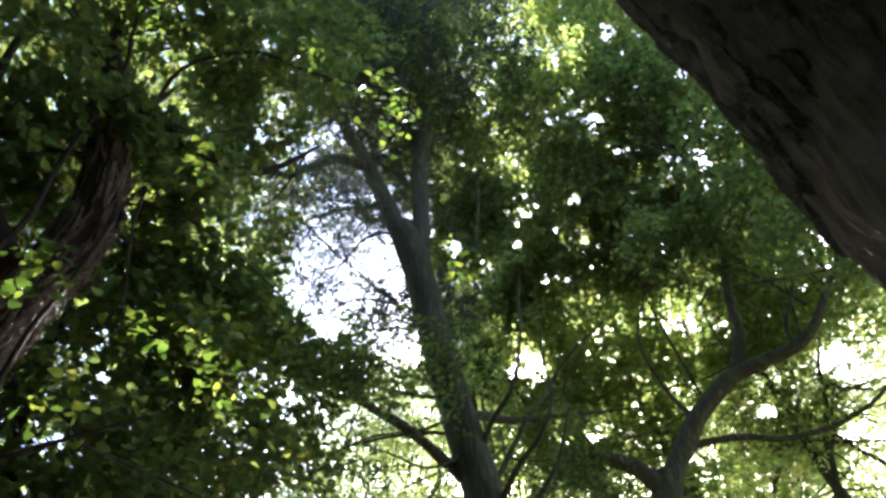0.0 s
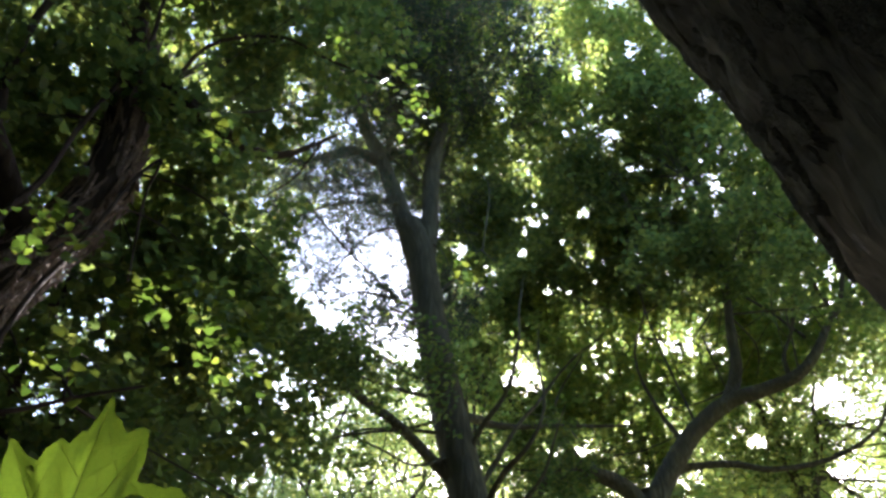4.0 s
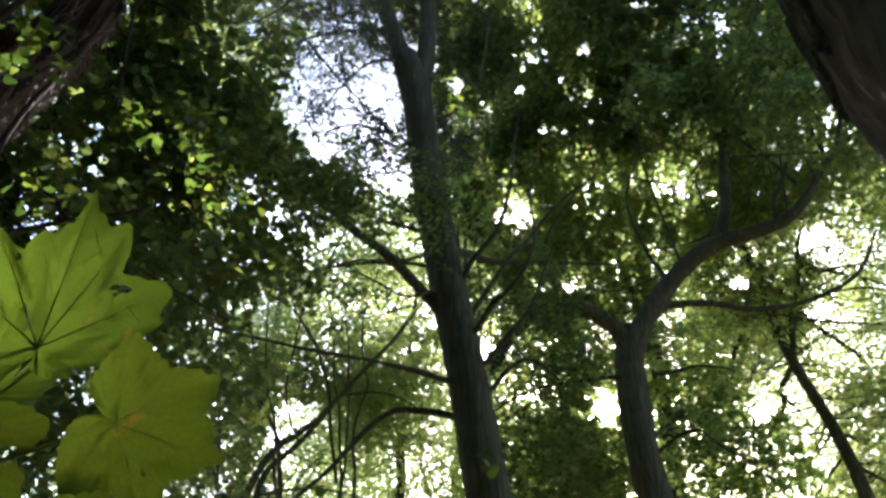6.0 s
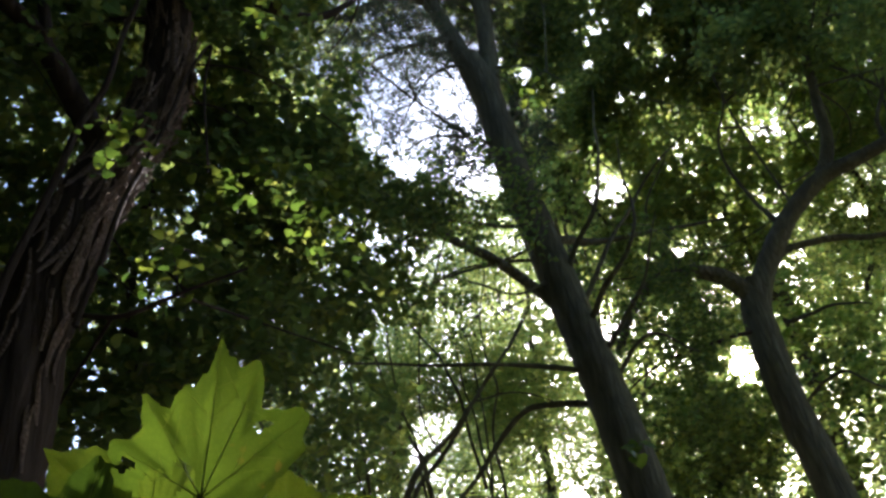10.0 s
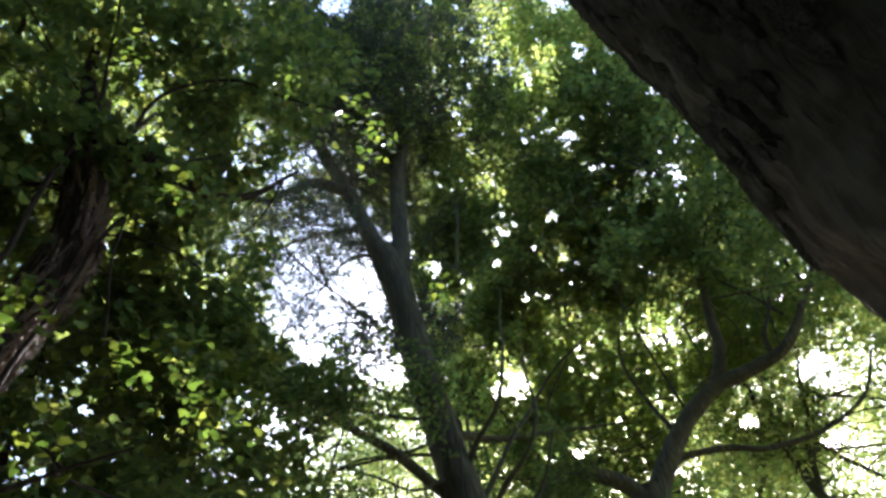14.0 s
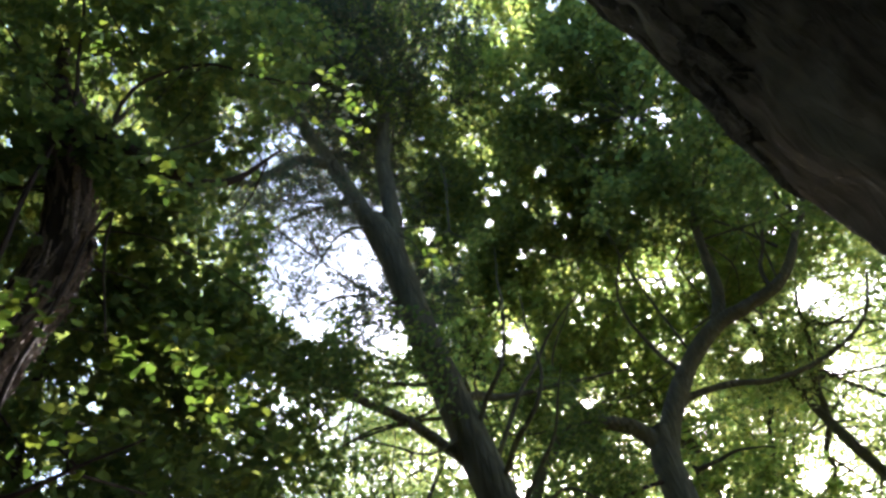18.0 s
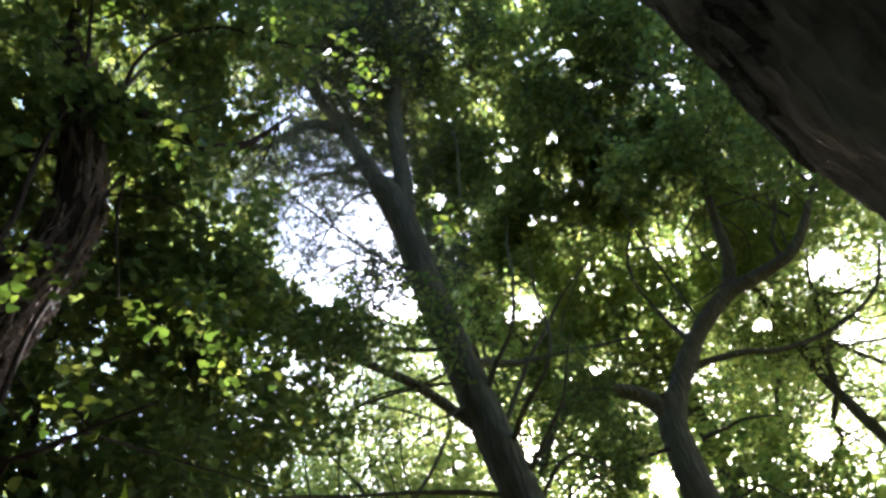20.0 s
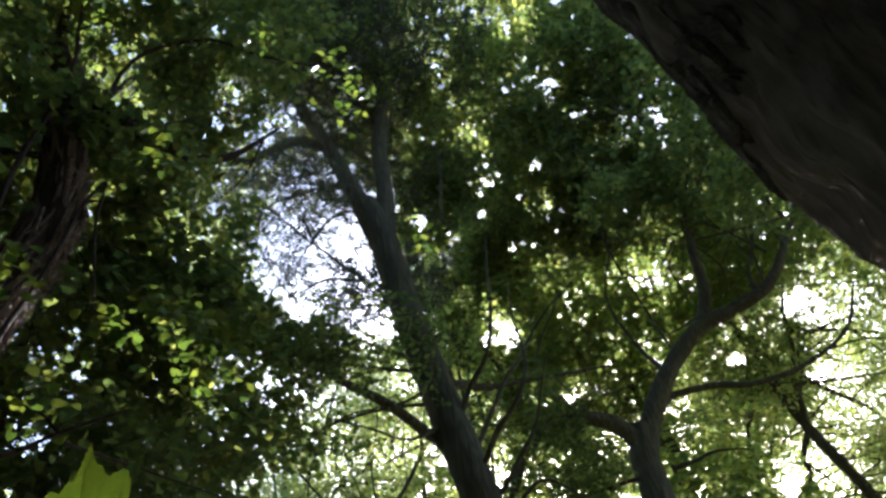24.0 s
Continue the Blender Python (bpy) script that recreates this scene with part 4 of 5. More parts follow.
wood_tree(32.6, 13, 11.5, 0.125, [(at(31, 25, 14), (2.2, 1.8, 1.6)), (at(27, 19, 14), (2.2, 1.8, 1.6)), (at(34, 18, 14), (2.2, 1.8, 1.6)), (at(28, 12, 14), (2.6, 1.8, 1.3)), (at(31, 33, 14), (2.4, 1.8, 1.4)), (at(28, 30, 14), (1.8, 1.5, 1.2)), (at(34, 25, 14), (1.8, 1.5, 1.4))], 4000, 0.09, LOBED, BACKLIT_LEAF, -1.1, cut=-0.1, path=((32.6, -6.5), (32.3, 4), (31.2, 12.4), (30.3, 18.9), (28.9, 23.7), (28.2, 26.4), (27.7, 29.8), (27.2, 33), (26.5, 38)))
wood_tree(22, 16, 14, 0.14, [(at(22, 32, 16), (2.8, 2.0, 1.8)), (at(19, 18, 16), (2.4, 2.0, 1.8)), (at(22, 42, 15), (2.8, 2.0, 1.8)), (at(22, 24, 16), (2.4, 2.0, 1.6)), (at(22, 11, 16), (2.6, 2.0, 1.4))], 3000, 0.10, HEART, BACKLIT_LEAF, 0.3, cut=-0.05)
wood_tree(7.2, 12.5, 12, 0.12, [(at(10, 29.5, 12.5), (1.5, 1.0, 0.9)), (at(15, 31, 12.5), (1.5, 1.0, 0.9)), (at(12.5, 26.3, 13), (1.2, 1.0, 0.6)), (at(23, 29, 13), (1.6, 1.0, 0.9)), (at(9, 37, 12), (1.4, 1.0, 1.2)), (at(7.5, 41.5, 12), (1.1, 1.0, 1.4)), (at(20.5, 41, 12.5), (1.6, 1.0, 1.2))], 2300, 0.09, HEART, CANOPY, -0.2, cut=-0.15)
wood_tree(41, 13, 13, 0.15, [(at(41, 30, 13), (2.4, 2.0, 2.0)), (at(38, 40, 12.5), (2.6, 2.0, 1.8)), (at(44, 45, 11), (2.6, 2.0, 1.8)), (at(40, 20, 13), (2.4, 2.0, 1.6)), (at(33, 37, 13), (2.2, 1.8, 1.6)), (at(37, 33, 12.5), (2.0, 1.6, 1.4)), (at(35, 42, 12.5), (2.0, 1.6, 1.4))], 4600, 0.10, HEART, BACKLIT_LEAF, 0.2, cut=-0.05)
wood_tree(-30, 10, 12, 0.14, [(at(-30, 30, 10), (2.4, 1.8, 1.6)), (at(-40, 38, 9.5), (2.4, 1.8, 1.8)), (at(-25, 40, 10), (2.0, 1.6, 1.4)), (at(-38, 24, 10), (2.2, 1.8, 1.6)), (at(-30, 19, 10), (2.2, 1.8, 1.3)), (at(-27, 11, 10), (2.4, 1.8, 1.2)), (at(-43, 32, 9.5), (2.2, 1.8, 1.5)), (at(-47, 42, 9), (2.2, 1.8, 1.6)), (at(-37, 35, 10), (2.0, 1.5, 1.3)), (at(-48, 24, 9.5), (2.2, 1.8, 1.6)), (at(-43, 35, 9.2), (2.2, 1.8, 1.5)), (at(-45, 28, 9.2), (2.2, 1.8, 1.4))], 4300, 0.095, HEART, CANOPY, 0.2, cut=-0.10)
wood_tree(-31, 11, 17, 0.16, [(at(-20, 50, 10), (2.6, 2.0, 1.8)), (at(-30, 56, 9), (2.6, 2.0, 1.8)), (at(-17, 58, 9.5), (2.2, 1.8, 1.6)), (at(-14, 38, 11), (1.6, 1.6, 1.2)), (at(-38, 60, 8), (2.6, 2, 1.8)), (at(-17, 44, 10.5), (1.6, 1.6, 1.2))], 2900, 0.095, HEART, CANOPY, 0.2, cut=-0.10,
          path=((-31, -8.5), (-32.5, 12), (-33.2, 27), (-31.4, 36), (-27.2, 43.5), (-26.3, 48), (-27, 53), (-27.5, 57)))
wood_tree(19, 13, 19, 0.16, [(at(14, 53, 11), (2.4, 2.0, 1.8)), (at(24, 55, 10), (2.6, 2.0, 1.8)), (at(13, 61, 9.5), (2.2, 1.8, 1.6)), (at(30, 62, 9), (2.6, 2, 1.8)), (at(9, 51, 11.5), (1.4, 1.4, 1.6)), (at(8, 57, 11), (1.6, 1.6, 1.6)), (at(20, 47, 11.5), (2.2, 1.8, 1.6)), (at(34, 54, 9.5), (2.2, 1.8, 1.6))], 5400, 0.095, HEART, CANOPY, 0.2, cut=-0.10)
wood_tree(-38, 9, 8, 0.12, [(at(-40, 10, 9), (2.6, 1.6, 1.4)), (at(-44, 20, 9), (2.2, 1.6, 1.5)), (at(-32, 12, 9.5), (2.2, 1.6, 1.4)), (at(-24, 10, 10), (2.4, 1.5, 1.2))], 2600, 0.095, HEART, CANOPY, 0.2, cut=-0.1)
wood_tree(38, 16, 9, 0.12, [(at(38, 10, 16), (3.0, 2.0, 1.6)), (at(36, 20, 16), (2.6, 2.0, 1.8)), (at(28, 24, 17), (2.8, 2.0, 2.4)), (at(33, 14, 17), (3.0, 2.0, 2.0))], 3000, 0.10, LOBED, BACKLIT_LEAF, 0.2, cut=-0.1)
wood_tree(4.6, 19, 14, 0.13, [(at(4, 20, 19), (3.2, 2.0, 2.6)), (at(-6, 18, 19), (3.2, 2.0, 2.6)), (at(14, 17, 19), (3.0, 2.0, 2.4)), (at(2, 32, 18), (2.8, 2.0, 2.0)), (at(0, 10, 19), (3.5, 2.0, 1.8)), (at(-12, 10, 19), (3.5, 2.0, 1.8))], 4200, 0.11, LOBED, BACKLIT_LEAF, 0.2, cut=-0.3)
thicket = thing("thicket_tree", at(-9, -8.3, 11.0), "slender many-stemmed tree with long bare leaning stems", "tree")
for pts, r in ((((-9.4, -7), (-8.9, 10), (-7.9, 18.0), (-5.3, 21.3), (-2.6, 24.5), (0.4, 27.8), (3.6, 31.2)), 0.055),
               (((-6.6, -7), (-6.8, 3), (-7.0, 8.2), (-7.9, 12.2), (-9.6, 14.8), (-12.0, 17.3), (-14.8, 20.5)), 0.10), (((-9.3, 14.4), (-11.3, 15.9), (-13.8, 17.2), (-17.4, 17.5), (-21, 18.5)), 0.035),
               (((-9.2, -7), (-9.0, 9), (-9.6, 15), (-10.8, 21), (-11.2, 27), (-12.4, 33)), 0.04),
               (((-8.8, -7), (-7.6, 8), (-6.6, 15), (-6.9, 21), (-8.2, 27), (-8.0, 32)), 0.03),
               (((-8.6, -7), (-6.0, 9), (-3.4, 15), (-2.0, 20), (-2.2, 26), (-3.2, 31)), 0.03),
               (((-9.6, -7), (-12.0, 9), (-14.6, 15), (-16.2, 21), (-19, 27)), 0.035),
               (((-6.2, 17), (-6.6, 20.9), (-7.4, 22.3), (-8.2, 24.4), (-8.8, 26.3), (-9.6, 28.4), (-10.5, 30.6), (-11.5, 33)), 0.032),
               (((-9.5, 16), (-7.1, 20.5), (-5.5, 21.9), (-3.5, 23.5), (-1.9, 25.3), (-0.3, 26.9), (1.3, 28.6), (3.1, 30.6), (4.4, 32)), 0.05),
               (((-2.6, 19), (-3.4, 24.4), (-4.1, 26.3), (-5.2, 28.0), (-6.5, 30.3), (-7.0, 33.1), (-7.0, 36)), 0.024), (((-2.0, 15), (-2.3, 19.9), (-2.5, 22.2), (-2.7, 24.0), (-3.2, 25.5), (-3.6, 28)), 0.022),
               (((-1.4, 18), (-1.4, 22.0), (-1.2, 23.8), (-0.9, 25.2), (-1.2, 26.8), (-1.4, 29.2), (-0.9, 31.0), (-0.2, 34)), 0.02), (((-13.8, 17), (-13.5, 22.2), (-12.9, 24.4), (-11.6, 26.3), (-10.6, 29)), 0.026),
               (((-13.8, 20), (-13.9, 22.5), (-14.9, 24.3), (-16.1, 25.2), (-18, 26)), 0.02), (((-5.3, 21.3), (-6.4, 24), (-6.2, 28), (-4.6, 32)), 0.018), (((-2.6, 24.5), (0.6, 24.6), (3.4, 23.4)), 0.018), (((-7.9, 18.0), (-3.0, 18.6), (1.5, 17.4)), 0.02)):
    stem("stem", [at(a, e, 10.9 + 0.3 * math.sin(a * 2)) for a, e in pts], r, 0.008, BARK_GREY, thicket, "", 9, 7, 0.08, wobble=0.08)
wood_tree(-32, 8.5, 20, 0.14, [(at(-14, 65.5, 7), (2.0, 1.6, 1.4)), (at(-25, 65, 7), (2.2, 1.6, 1.6)), (at(-36, 65, 6.5), (2.0, 1.6, 1.4)), (at(6, 66, 7.5), (1.6, 1.4, 1.4)), (at(16, 66, 7), (2.0, 1.6, 1.6)), (at(-10, 70, 6), (2.4, 2, 1.4))], 900, 0.09, HEART, CANOPY, 0.2, cut=-0.15,
          path=((-32, -11), (-33.8, 15), (-33.4, 29), (-30.5, 38), (-26.8, 45), (-26.8, 51), (-28, 58), (-25, 65)))
# unseen trees added round and behind the clearing to block sky light
wood_tree(186, 4.6, 13.5, 0.22, [(Vector((0, 1.6, 14.2)), (3.4, 2.6, 1.0)), (Vector((-5.5, 0.5, 14.0)), (3.6, 3.2, 1.2)), (Vector((5.5, 0, 14.0)), (3.6, 3.2, 1.2)), (Vector((0, -4.5, 13.5)), (4.2, 3.4, 1.3)), (Vector((-6, -5, 13)), (3.6, 3.2, 1.3)), (Vector((6, -5, 13)), (3.6, 3.2, 1.3))],
          620, 0.62, HEART, CANOPY, 0.2, 10, 5, label="unseen leafy tree added overhead to block sky light", cut=-0.5)
for i, (az, d) in enumerate(((92, 8), (122, 7), (152, 8), (190, 7.5), (228, 8), (258, 7.5), (278, 8.5))):
    wood_tree(az, d, 12, 0.17, [(at(az, 52, d * 0.8), (3.6, 3.6, 2.4)), (at(az + 14, 32, d), (2.8, 2.8, 2.2)), (at(az - 14, 16, d), (2.8, 2.8, 2.2))], 800, 0.46, HEART, CANOPY, 0.3, 8, 4,
              label="unseen leafy tree added behind to block sky light", cut=-0.3)
for az in (74, -78):
    wood_tree(az, 9, 12, 0.17, [(at(az, 45, 7.5), (3.0, 3.0, 2.4)), (at(az, 26, 9), (2.6, 2.6, 2.2)), (at(az, 10, 9), (2.6, 2.6, 2.2))], 700, 0.28, HEART, CANOPY, 0.3, 9, 4,
              label="unseen leafy tree added at the side to block sky light", cut=-0.3)

# ---- single leaves that catch the sun ----
def leaf_mesh(name, width, teeth):
    """A pointed heart-shaped leaf, folded along its midrib and finely toothed, with a short stalk; base at the origin, tip along y, 1 long."""
    bm = bmesh.new()
    n = 9
    ribs = [bm.verts.new((0, i / n, -0.10 * (i / n) ** 2)) for i in range(n + 1)]
    for sgn in (-1, 1):
        edge = []
        for i in range(1, n):
            u = i / n
            w = width * math.sin(math.pi * u ** 0.62) ** 0.75 * (1 + teeth * (1 if i % 2 else -1))
            edge.append(bm.verts.new((sgn * w, u - 0.10 * (1 - u), 0.10 * w - 0.16 * u * u)))
        for i in range(n):
            lo = edge[i - 1] if i > 0 else None
            hi = edge[i] if i < n - 1 else None
            f = [q for q in (ribs[i], lo, hi, ribs[i + 1]) if q]
            bm.faces.new(f if sgn < 0 else f[::-1])
    s = 0.012
    a = [bm.verts.new((s * math.cos(k * 2.09), -0.55, s * math.sin(k * 2.09) + 0.12)) for k in range(3)]
    b = [bm.verts.new((s * math.cos(k * 2.09), 0.02, s * math.sin(k * 2.09))) for k in range(3)]
    for k in range(3):
        bm.faces.new((a[k], a[(k + 1) % 3], b[(k + 1) % 3], b[k]))
    mesh = bpy.data.meshes.new(name)
    bm.to_mesh(mesh)
    bm.free()
    for f in mesh.polygons:
        f.use_smooth = True
    mesh.materials.append(VINE_LEAF)
    return mesh


LEAF_KINDS = [leaf_mesh("leaf", w, k) for w, k in ((0.44, 0.07), (0.40, 0.13), (0.50, 0.19))]
for az, el, count, spread, dist in CLUSTERS:
    mid = at(az, el, dist * 0.72)
    for i in range(int(count * 4.2)):
        q = mid + Vector(rng.normal(0, 0.37, 3)) * spread
        ob = new("leaf", LEAF_KINDS[int(rng.integers(3))])
        nrm = Vector((0.25, -0.75, 0.5)) + Vector(rng.normal(0, 0.38, 3))
        tip = Vector((0, 0, -1)) + Vector(rng.normal(0, 0.55, 3))
        nrm.normalize()
        tip = (tip - nrm * tip.dot(nrm)).normalized()
        m = Matrix((tip.cross(nrm), tip, nrm)).transposed().to_4x4()
        owner = old if az < -9 else tall if az < 4 else fork
        ob.parent = owner
        ob.matrix_parent_inverse = Matrix.Translation(-owner.location)
        ob.matrix_basis = Matrix.Translation(q) @ m @ Matrix.Scale(rng.uniform(0.034, 0.076), 4)

# ---- the maple sapling at arm's length ----
def maple_material():
    m = leaf_material("maple_leaf", [(0.03, 0.05, 0.010), (0.035, 0.06, 0.011), (0.05, 0.065, 0.012)], [(0.075, 0.125, 0.009), (0.115, 0.18, 0.011), (0.18, 0.245, 0.015)], 0.58, 0.42, False, 16.0)
    t = m.node_tree
    tr = next(n for n in t.nodes if n.bl_idname == "ShaderNodeBsdfTranslucent")
    src = tr.inputs["Color"].links[0].from_socket
    tc = t.nodes.new("ShaderNodeTexCoord")
    n = t.nodes.new("ShaderNodeTexNoise")
    n.inputs["Scale"].default_value, n.inputs["Detail"].default_value = 55.0, 5.0
    t.links.new(tc.outputs["Object"], n.inputs["Vector"])
    r = ramp(t, [(0.66, (0, 0, 0)), (0.72, (1, 1, 1))])
    t.links.new(n.outputs["Fac"], r.inputs[0])
    mx = t.nodes.new("ShaderNodeMix")
    mx.data_type = "RGBA"
    mx.inputs[7].default_value = (0.38, 0.26, 0.03, 1)
    t.links.new(r.outputs[0], mx.inputs["Factor"])
    t.links.new(src, mx.inputs[6])
    v = t.nodes.new("ShaderNodeTexVoronoi")
    v.feature = "DISTANCE_TO_EDGE"
    v.inputs["Scale"].default_value = 260.0
    t.links.new(tc.outputs["Object"], v.inputs["Vector"])
    r2 = ramp(t, [(0.0, (0.72, 0.78, 0.7)), (0.12, (1, 1, 1))])
    t.links.new(v.outputs["Distance"], r2.inputs[0])
    mul = t.nodes.new("ShaderNodeMix")
    mul.data_type, mul.blend_type = "RGBA", "MULTIPLY"
    mul.inputs["Factor"].default_value = 0.7
    t.links.new(mx.outputs[2], mul.inputs[6])
    t.links.new(r2.outputs[0], mul.inputs[7])
    t.links.new(mul.outputs[2], tr.inputs["Color"])
    return m


MAPLE = maple_material()
VEIN = leaf_material("leaf_vein", [(0.08, 0.10, 0.03), (0.10, 0.12, 0.04)], [(0.15, 0.22, 0.02), (0.19, 0.25, 0.03)], 0.5, 0.5, False, 60.0)
BROAD = (((0, 1.03), (4, 0.90), (8, 0.86), (13, 0.90), (18, 0.96), (22, 0.84), (27, 0.68), (33, 0.71), (40, 0.82), (47, 0.92), (53, 0.80), (60, 0.76), (68, 0.58), (80, 0.45), (95, 0.30), (140, 0.20), (180, 0.10)),
         ((0, 1.03), (4, 0.79), (10, 0.73), (20, 0.71), (25, 0.60), (31, 0.66), (36, 0.77), (42, 0.62), (50, 0.50), (58, 0.60), (64, 0.67), (74, 0.58), (85, 0.53), (105, 0.50), (121, 0.47), (145, 0.36), (161, 0.26), (180, 0.10)))
LOBES = ((0, 1.0), (8, 0.86), (17, 0.80), (29, 0.62), (38, 0.80), (50, 0.95), (62, 0.80), (78, 0.56), (90, 0.60), (104, 0.66), (128, 0.46), (152, 0.36), (180, 0.10))


def maple_reach(deg, seed, lobes):
    """How far the blade's rim lies from the stalk's end in the direction deg from the tip."""
    a = abs(((deg + 180) % 360) - 180)
    half = lobes if len(lobes) > 2 else lobes[0] if ((deg + 180) % 360) - 180 >= 0 else lobes[1]
    r = np.interp(a, [q[0] for q in half], [q[1] for q in half])
    tooth = abs(((a / 9.0 + 0.3 * math.sin(seed)) % 1.0) - 0.5) * 2
    fine = abs(((a / 3.1) % 1.0) - 0.5) * 2
    return r * (0.97 + 0.05 * tooth + 0.015 * fine + 0.05 * noise.noise(Vector((deg * 0.04, seed, 0)))) if a < 165 else r


def maple_leaf(base, tip, facing, parent, seed, bites=(), cup=0.12, lobes=LOBES, label="", ribs=(0, 50, -50, 104, -104)):
    """A five-lobed leaf: the stalk joins at base, the middle lobe ends at tip. bites: angle, reach and radius of eaten holes."""
    size = (tip - base).length
    y = (tip - base).normalized()
    z = (facing - y * facing.dot(y)).normalized()
    x = y.cross(z)
    rings, spokes = 14, 168

    def lift(a, u):
        ridge = abs(math.sin(radians(a) * 3.55))
        return 0.05 * ridge * u * (1 - 0.3 * u) - cup * u * u + 0.03 * noise.noise(Vector((math.sin(radians(a)) * u * 4, math.cos(radians(a)) * u * 4, seed)))

    bm = bmesh.new()
    rows = []
    mid = bm.verts.new(base)
    for i in range(1, rings + 1):
        u = i / rings
        row = []
        for j in range(spokes):
            a = 360.0 * j / spokes
            r = maple_reach(a, seed, lobes) * u
            row.append(bm.verts.new(base + (x * math.sin(radians(a)) * r + y * math.cos(radians(a)) * r + z * lift(a, u)) * size))
        rows.append(row)
    flat = {}
    for i, row in enumerate(rows):
        for j, v in enumerate(row):
            a = 360.0 * j / spokes
            r = maple_reach(a, seed, lobes) * (i + 1) / rings
            flat[v] = (math.sin(radians(a)) * r, math.cos(radians(a)) * r)
    holes = [(math.sin(radians(a)) * r, math.cos(radians(a)) * r, q) for a, r, q in bites]

    def eaten(vs):
        cx, cy = sum(flat.get(v, (0, 0))[0] for v in vs) / len(vs), sum(flat.get(v, (0, 0))[1] for v in vs) / len(vs)
        return any(math.hypot(cx - hx, cy - hy) < q * (1 + 0.5 * noise.noise(Vector((cx * 14, cy * 14, seed)))) for hx, hy, q in holes)

    for j in range(spokes):
        k = (j + 1) % spokes
        bm.faces.new((mid, rows[0][j], rows[0][k]))
        for i in range(rings - 1):
            vs = (rows[i][j], rows[i + 1][j], rows[i + 1][k], rows[i][k])
            if not eaten(vs):
                bm.faces.new(vs)
    for f in bm.faces:
        f.smooth = True
    blade = part("leaf", bm, MAPLE, parent, label)
    lines, radii = [], []
    for a in ribs:
        ends = [0.92, 0.92 if abs(a) < 60 else 0.85]
        reach = maple_reach(a, seed, lobes) * ends[1]
        line = [base + (x * math.sin(radians(a)) * reach * u + y * math.cos(radians(a)) * reach * u + z * (lift(a, u * ends[1]) + 0.004)) * size for u in (0, 0.2, 0.4, 0.6, 0.8, 1.0)]
        lines.append(line)
        radii.append((size * 0.006, size * 0.002))
        for q in ((0.3, 0.5, 0.7) if abs(a) < 60 else (0.45,)):
            for sg in (-1, 1):
                b = a + sg * 15
                g = min(q + 0.26, 0.9 * maple_reach(b, seed, lobes) / max(reach, 0.01))
                if g > q:
                    r0, r1 = reach * q, reach * g
                    p0 = base + (x * math.sin(radians(a)) * r0 + y * math.cos(radians(a)) * r0 + z * (lift(a, q * ends[1]) + 0.003)) * size
                    p1 = base + (x * math.sin(radians(b)) * r1 + y * math.cos(radians(b)) * r1 + z * (lift(b, r1 / maple_reach(b, seed, lobes)) + 0.003)) * size
                    lines.append([p0, p0.lerp(p1, 0.5), p1])
                    radii.append((size * 0.003, size * 0.0012))
    v, f = many_tubes(lines, radii, 4)
    ob = link_part("vein_net", raw_mesh("vein_net", v, f, True), VEIN, blade, "raised darker veins")
    return blade


sapling = thing("maple_sapling", (-0.62, 0.42, 0.0), "young maple sapling with broad insect-bitten leaves lit from behind", "sapling")
NODE = from_eye(-30, 14, 0.72)
stem("stem", [Vector((-0.62, 0.42, -0.05)), Vector((-0.60, 0.45, 0.6)), Vector((-0.50, 0.46, 1.2)), from_eye(-36, 2, 0.68), NODE, from_eye(-28, 18, 0.76)], 0.008, 0.003, TWIG, sapling, "", 8, 8, 0.08)
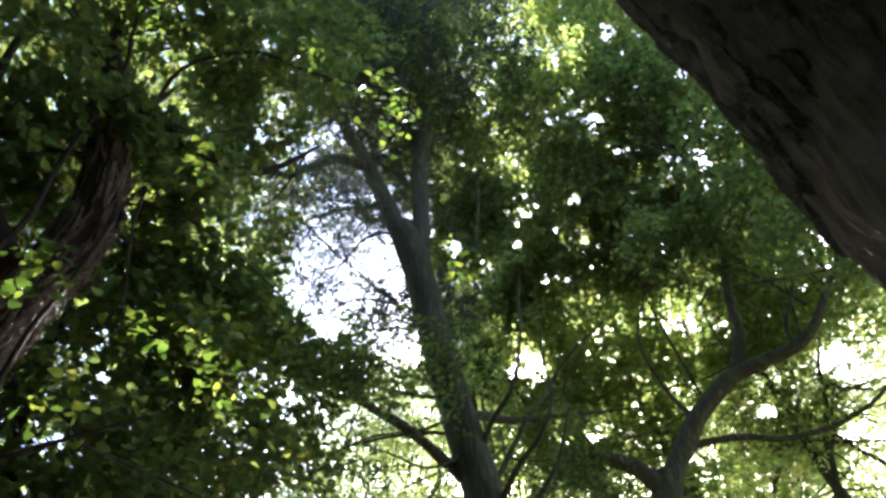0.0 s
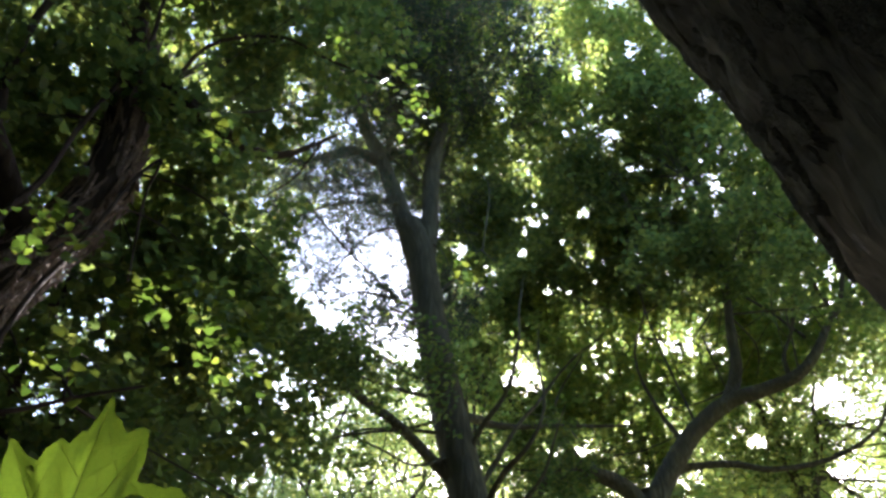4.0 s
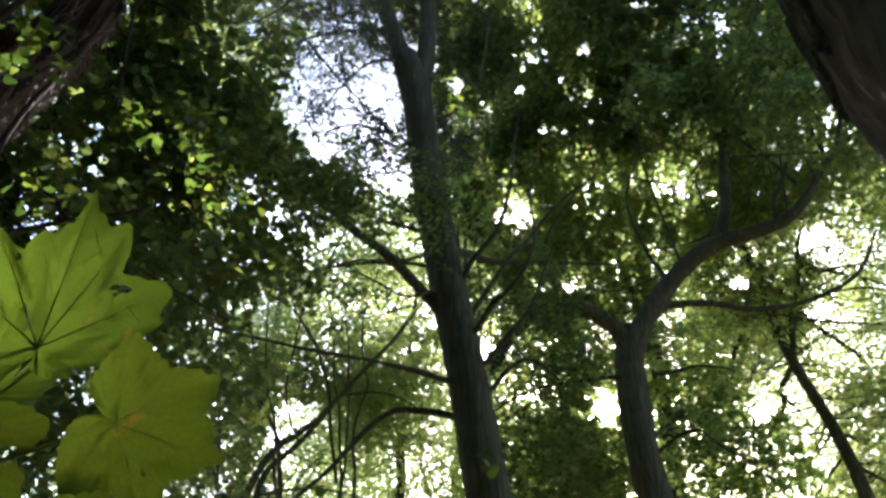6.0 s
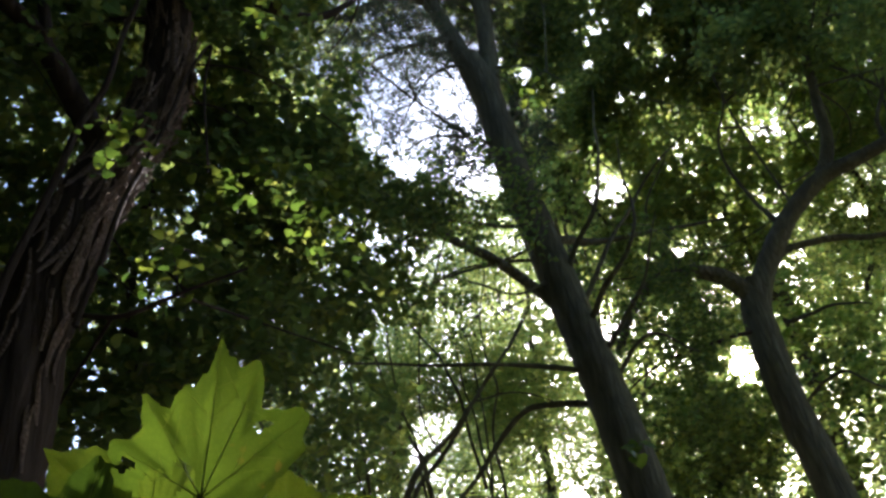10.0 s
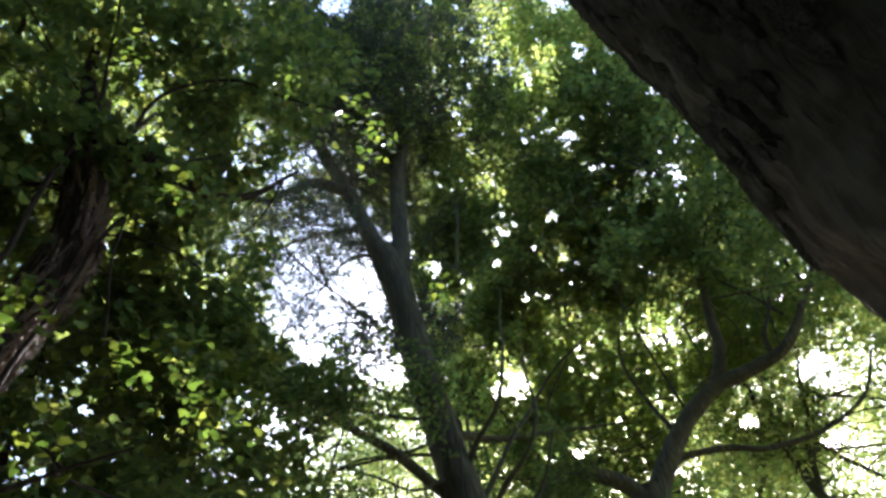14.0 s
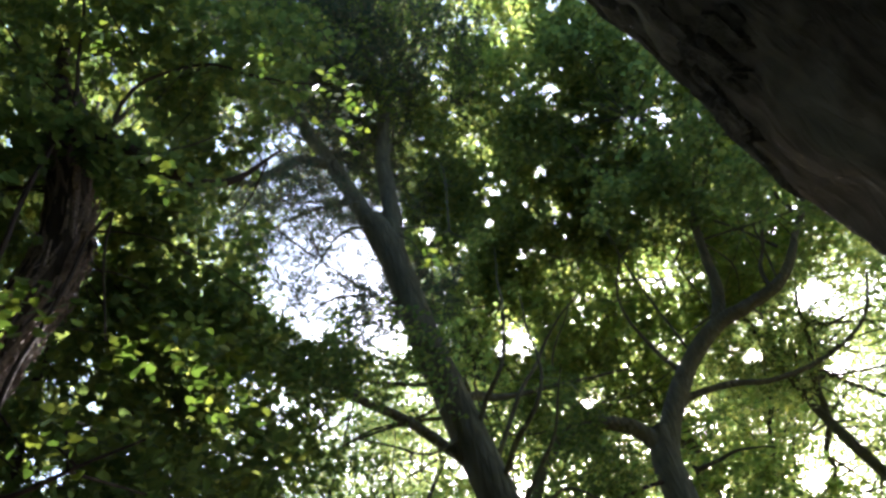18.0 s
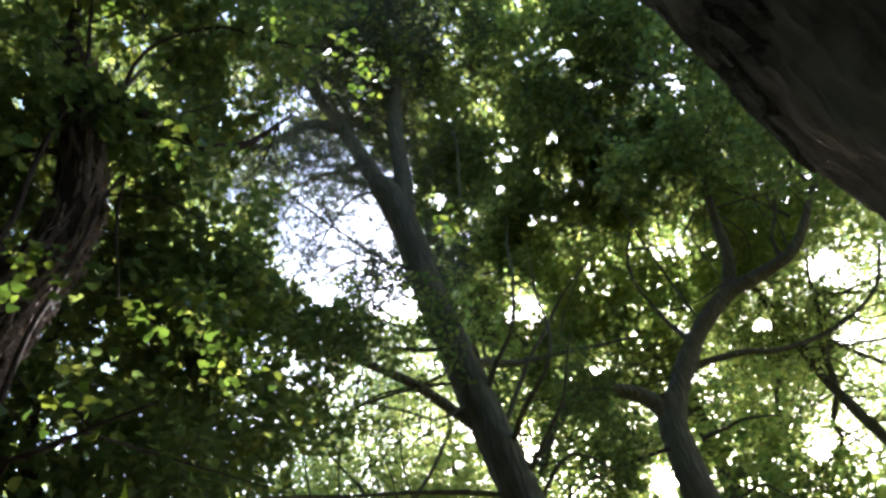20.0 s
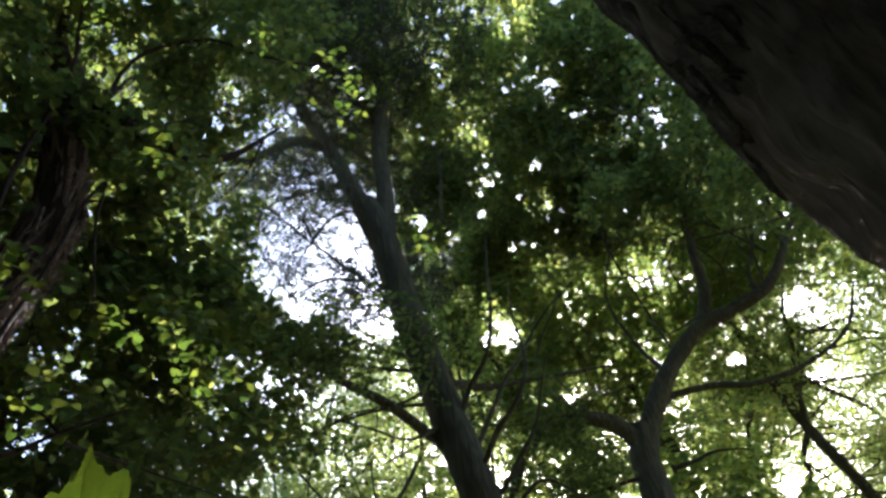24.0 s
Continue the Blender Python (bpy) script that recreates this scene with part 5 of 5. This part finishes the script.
# stalk end, tip of the middle lobe, seed, holes, cupping
MAPLES = [
    (from_eye(-21.5, 22.9, 0.60), from_eye(-20.4, 32.2, 0.615), 1.7, ((-86, 0.27, 0.12), (-43, 0.19, 0.075), (-70, 0.30, 0.06), (-71, 0.50, 0.045), (-100, 0.36, 0.05), (33, 0.58, 0.035), (37, 0.62, 0.03), (34, 0.82, 0.03), (-122, 0.40, 0.05), (-30, 0.55, 0.02)), 0.10, "large yellow-green maple leaf with ragged holes"),
    (from_eye(-16.2, 19.4, 0.57), from_eye(-9.5, 17.6, 0.575), 4.2, ((40, 0.5, 0.025), (-20, 0.82, 0.03)), 0.14, "rounded maple leaf half in shade"),
    (from_eye(-19.2, 10.8, 0.60), from_eye(-12.6, 11.8, 0.60), 7.9, (), 0.2, "shaded green maple leaf"),
    (from_eye(-24.4, 20.0, 0.66), from_eye(-31.3, 25.0, 0.66), 3.1, ((30, 0.6, 0.12), (-40, 0.7, 0.10), (10, 0.45, 0.06)), 0.2, "shaded green maple leaf with ragged holes"),
    (from_eye(-29.1, 17.8, 0.63), from_eye(-34.6, 23.6, 0.63), 5.5, ((35, 0.6, 0.05),), 0.15, "shaded green maple leaf"),
    (from_eye(-25.5, 17.2, 0.63), from_eye(-20.0, 14.0, 0.63), 6.6, ((-30, 0.6, 0.07),), 0.15, "shaded green maple leaf"),
    (from_eye(-27.0, 12.5, 0.54), from_eye(-34.0, 10.5, 0.53), 9.4, (), 0.2, "shaded green maple leaf"),
]
for i, (b, tp, seed, bites, cup, words) in enumerate(MAPLES):
    back = (Vector((0, 0, EYE)) - b).normalized() + Vector((0.12 * math.sin(seed), 0.1, -0.25))
    lobes = BROAD if i == 0 else LOBES if i != 1 else ((0, 1.0), (9, 0.84), (18, 0.80), (26, 0.72), (34, 0.78), (46, 0.94), (56, 0.80), (70, 0.62), (86, 0.66), (102, 0.78), (118, 0.60), (135, 0.46), (155, 0.34), (180, 0.10))
    maple_leaf(b, tp, back, sapling, seed, bites, cup, lobes, words, (0, 18, 47, -36, -64, -118) if i == 0 else (0, 50, -50, 104, -104))
    drop = b - (tp - b) * 0.15 + (b - Vector((0, 0, EYE))) * 0.10
    stem("petiole", [b, b.lerp(drop, 0.6) + Vector((0, 0, -0.004)), drop.lerp(NODE, 0.5) + Vector((0, 0, -0.01)), NODE], 0.0011, 0.0017, VEIN, sapling, "", 6, 5, 0.03)
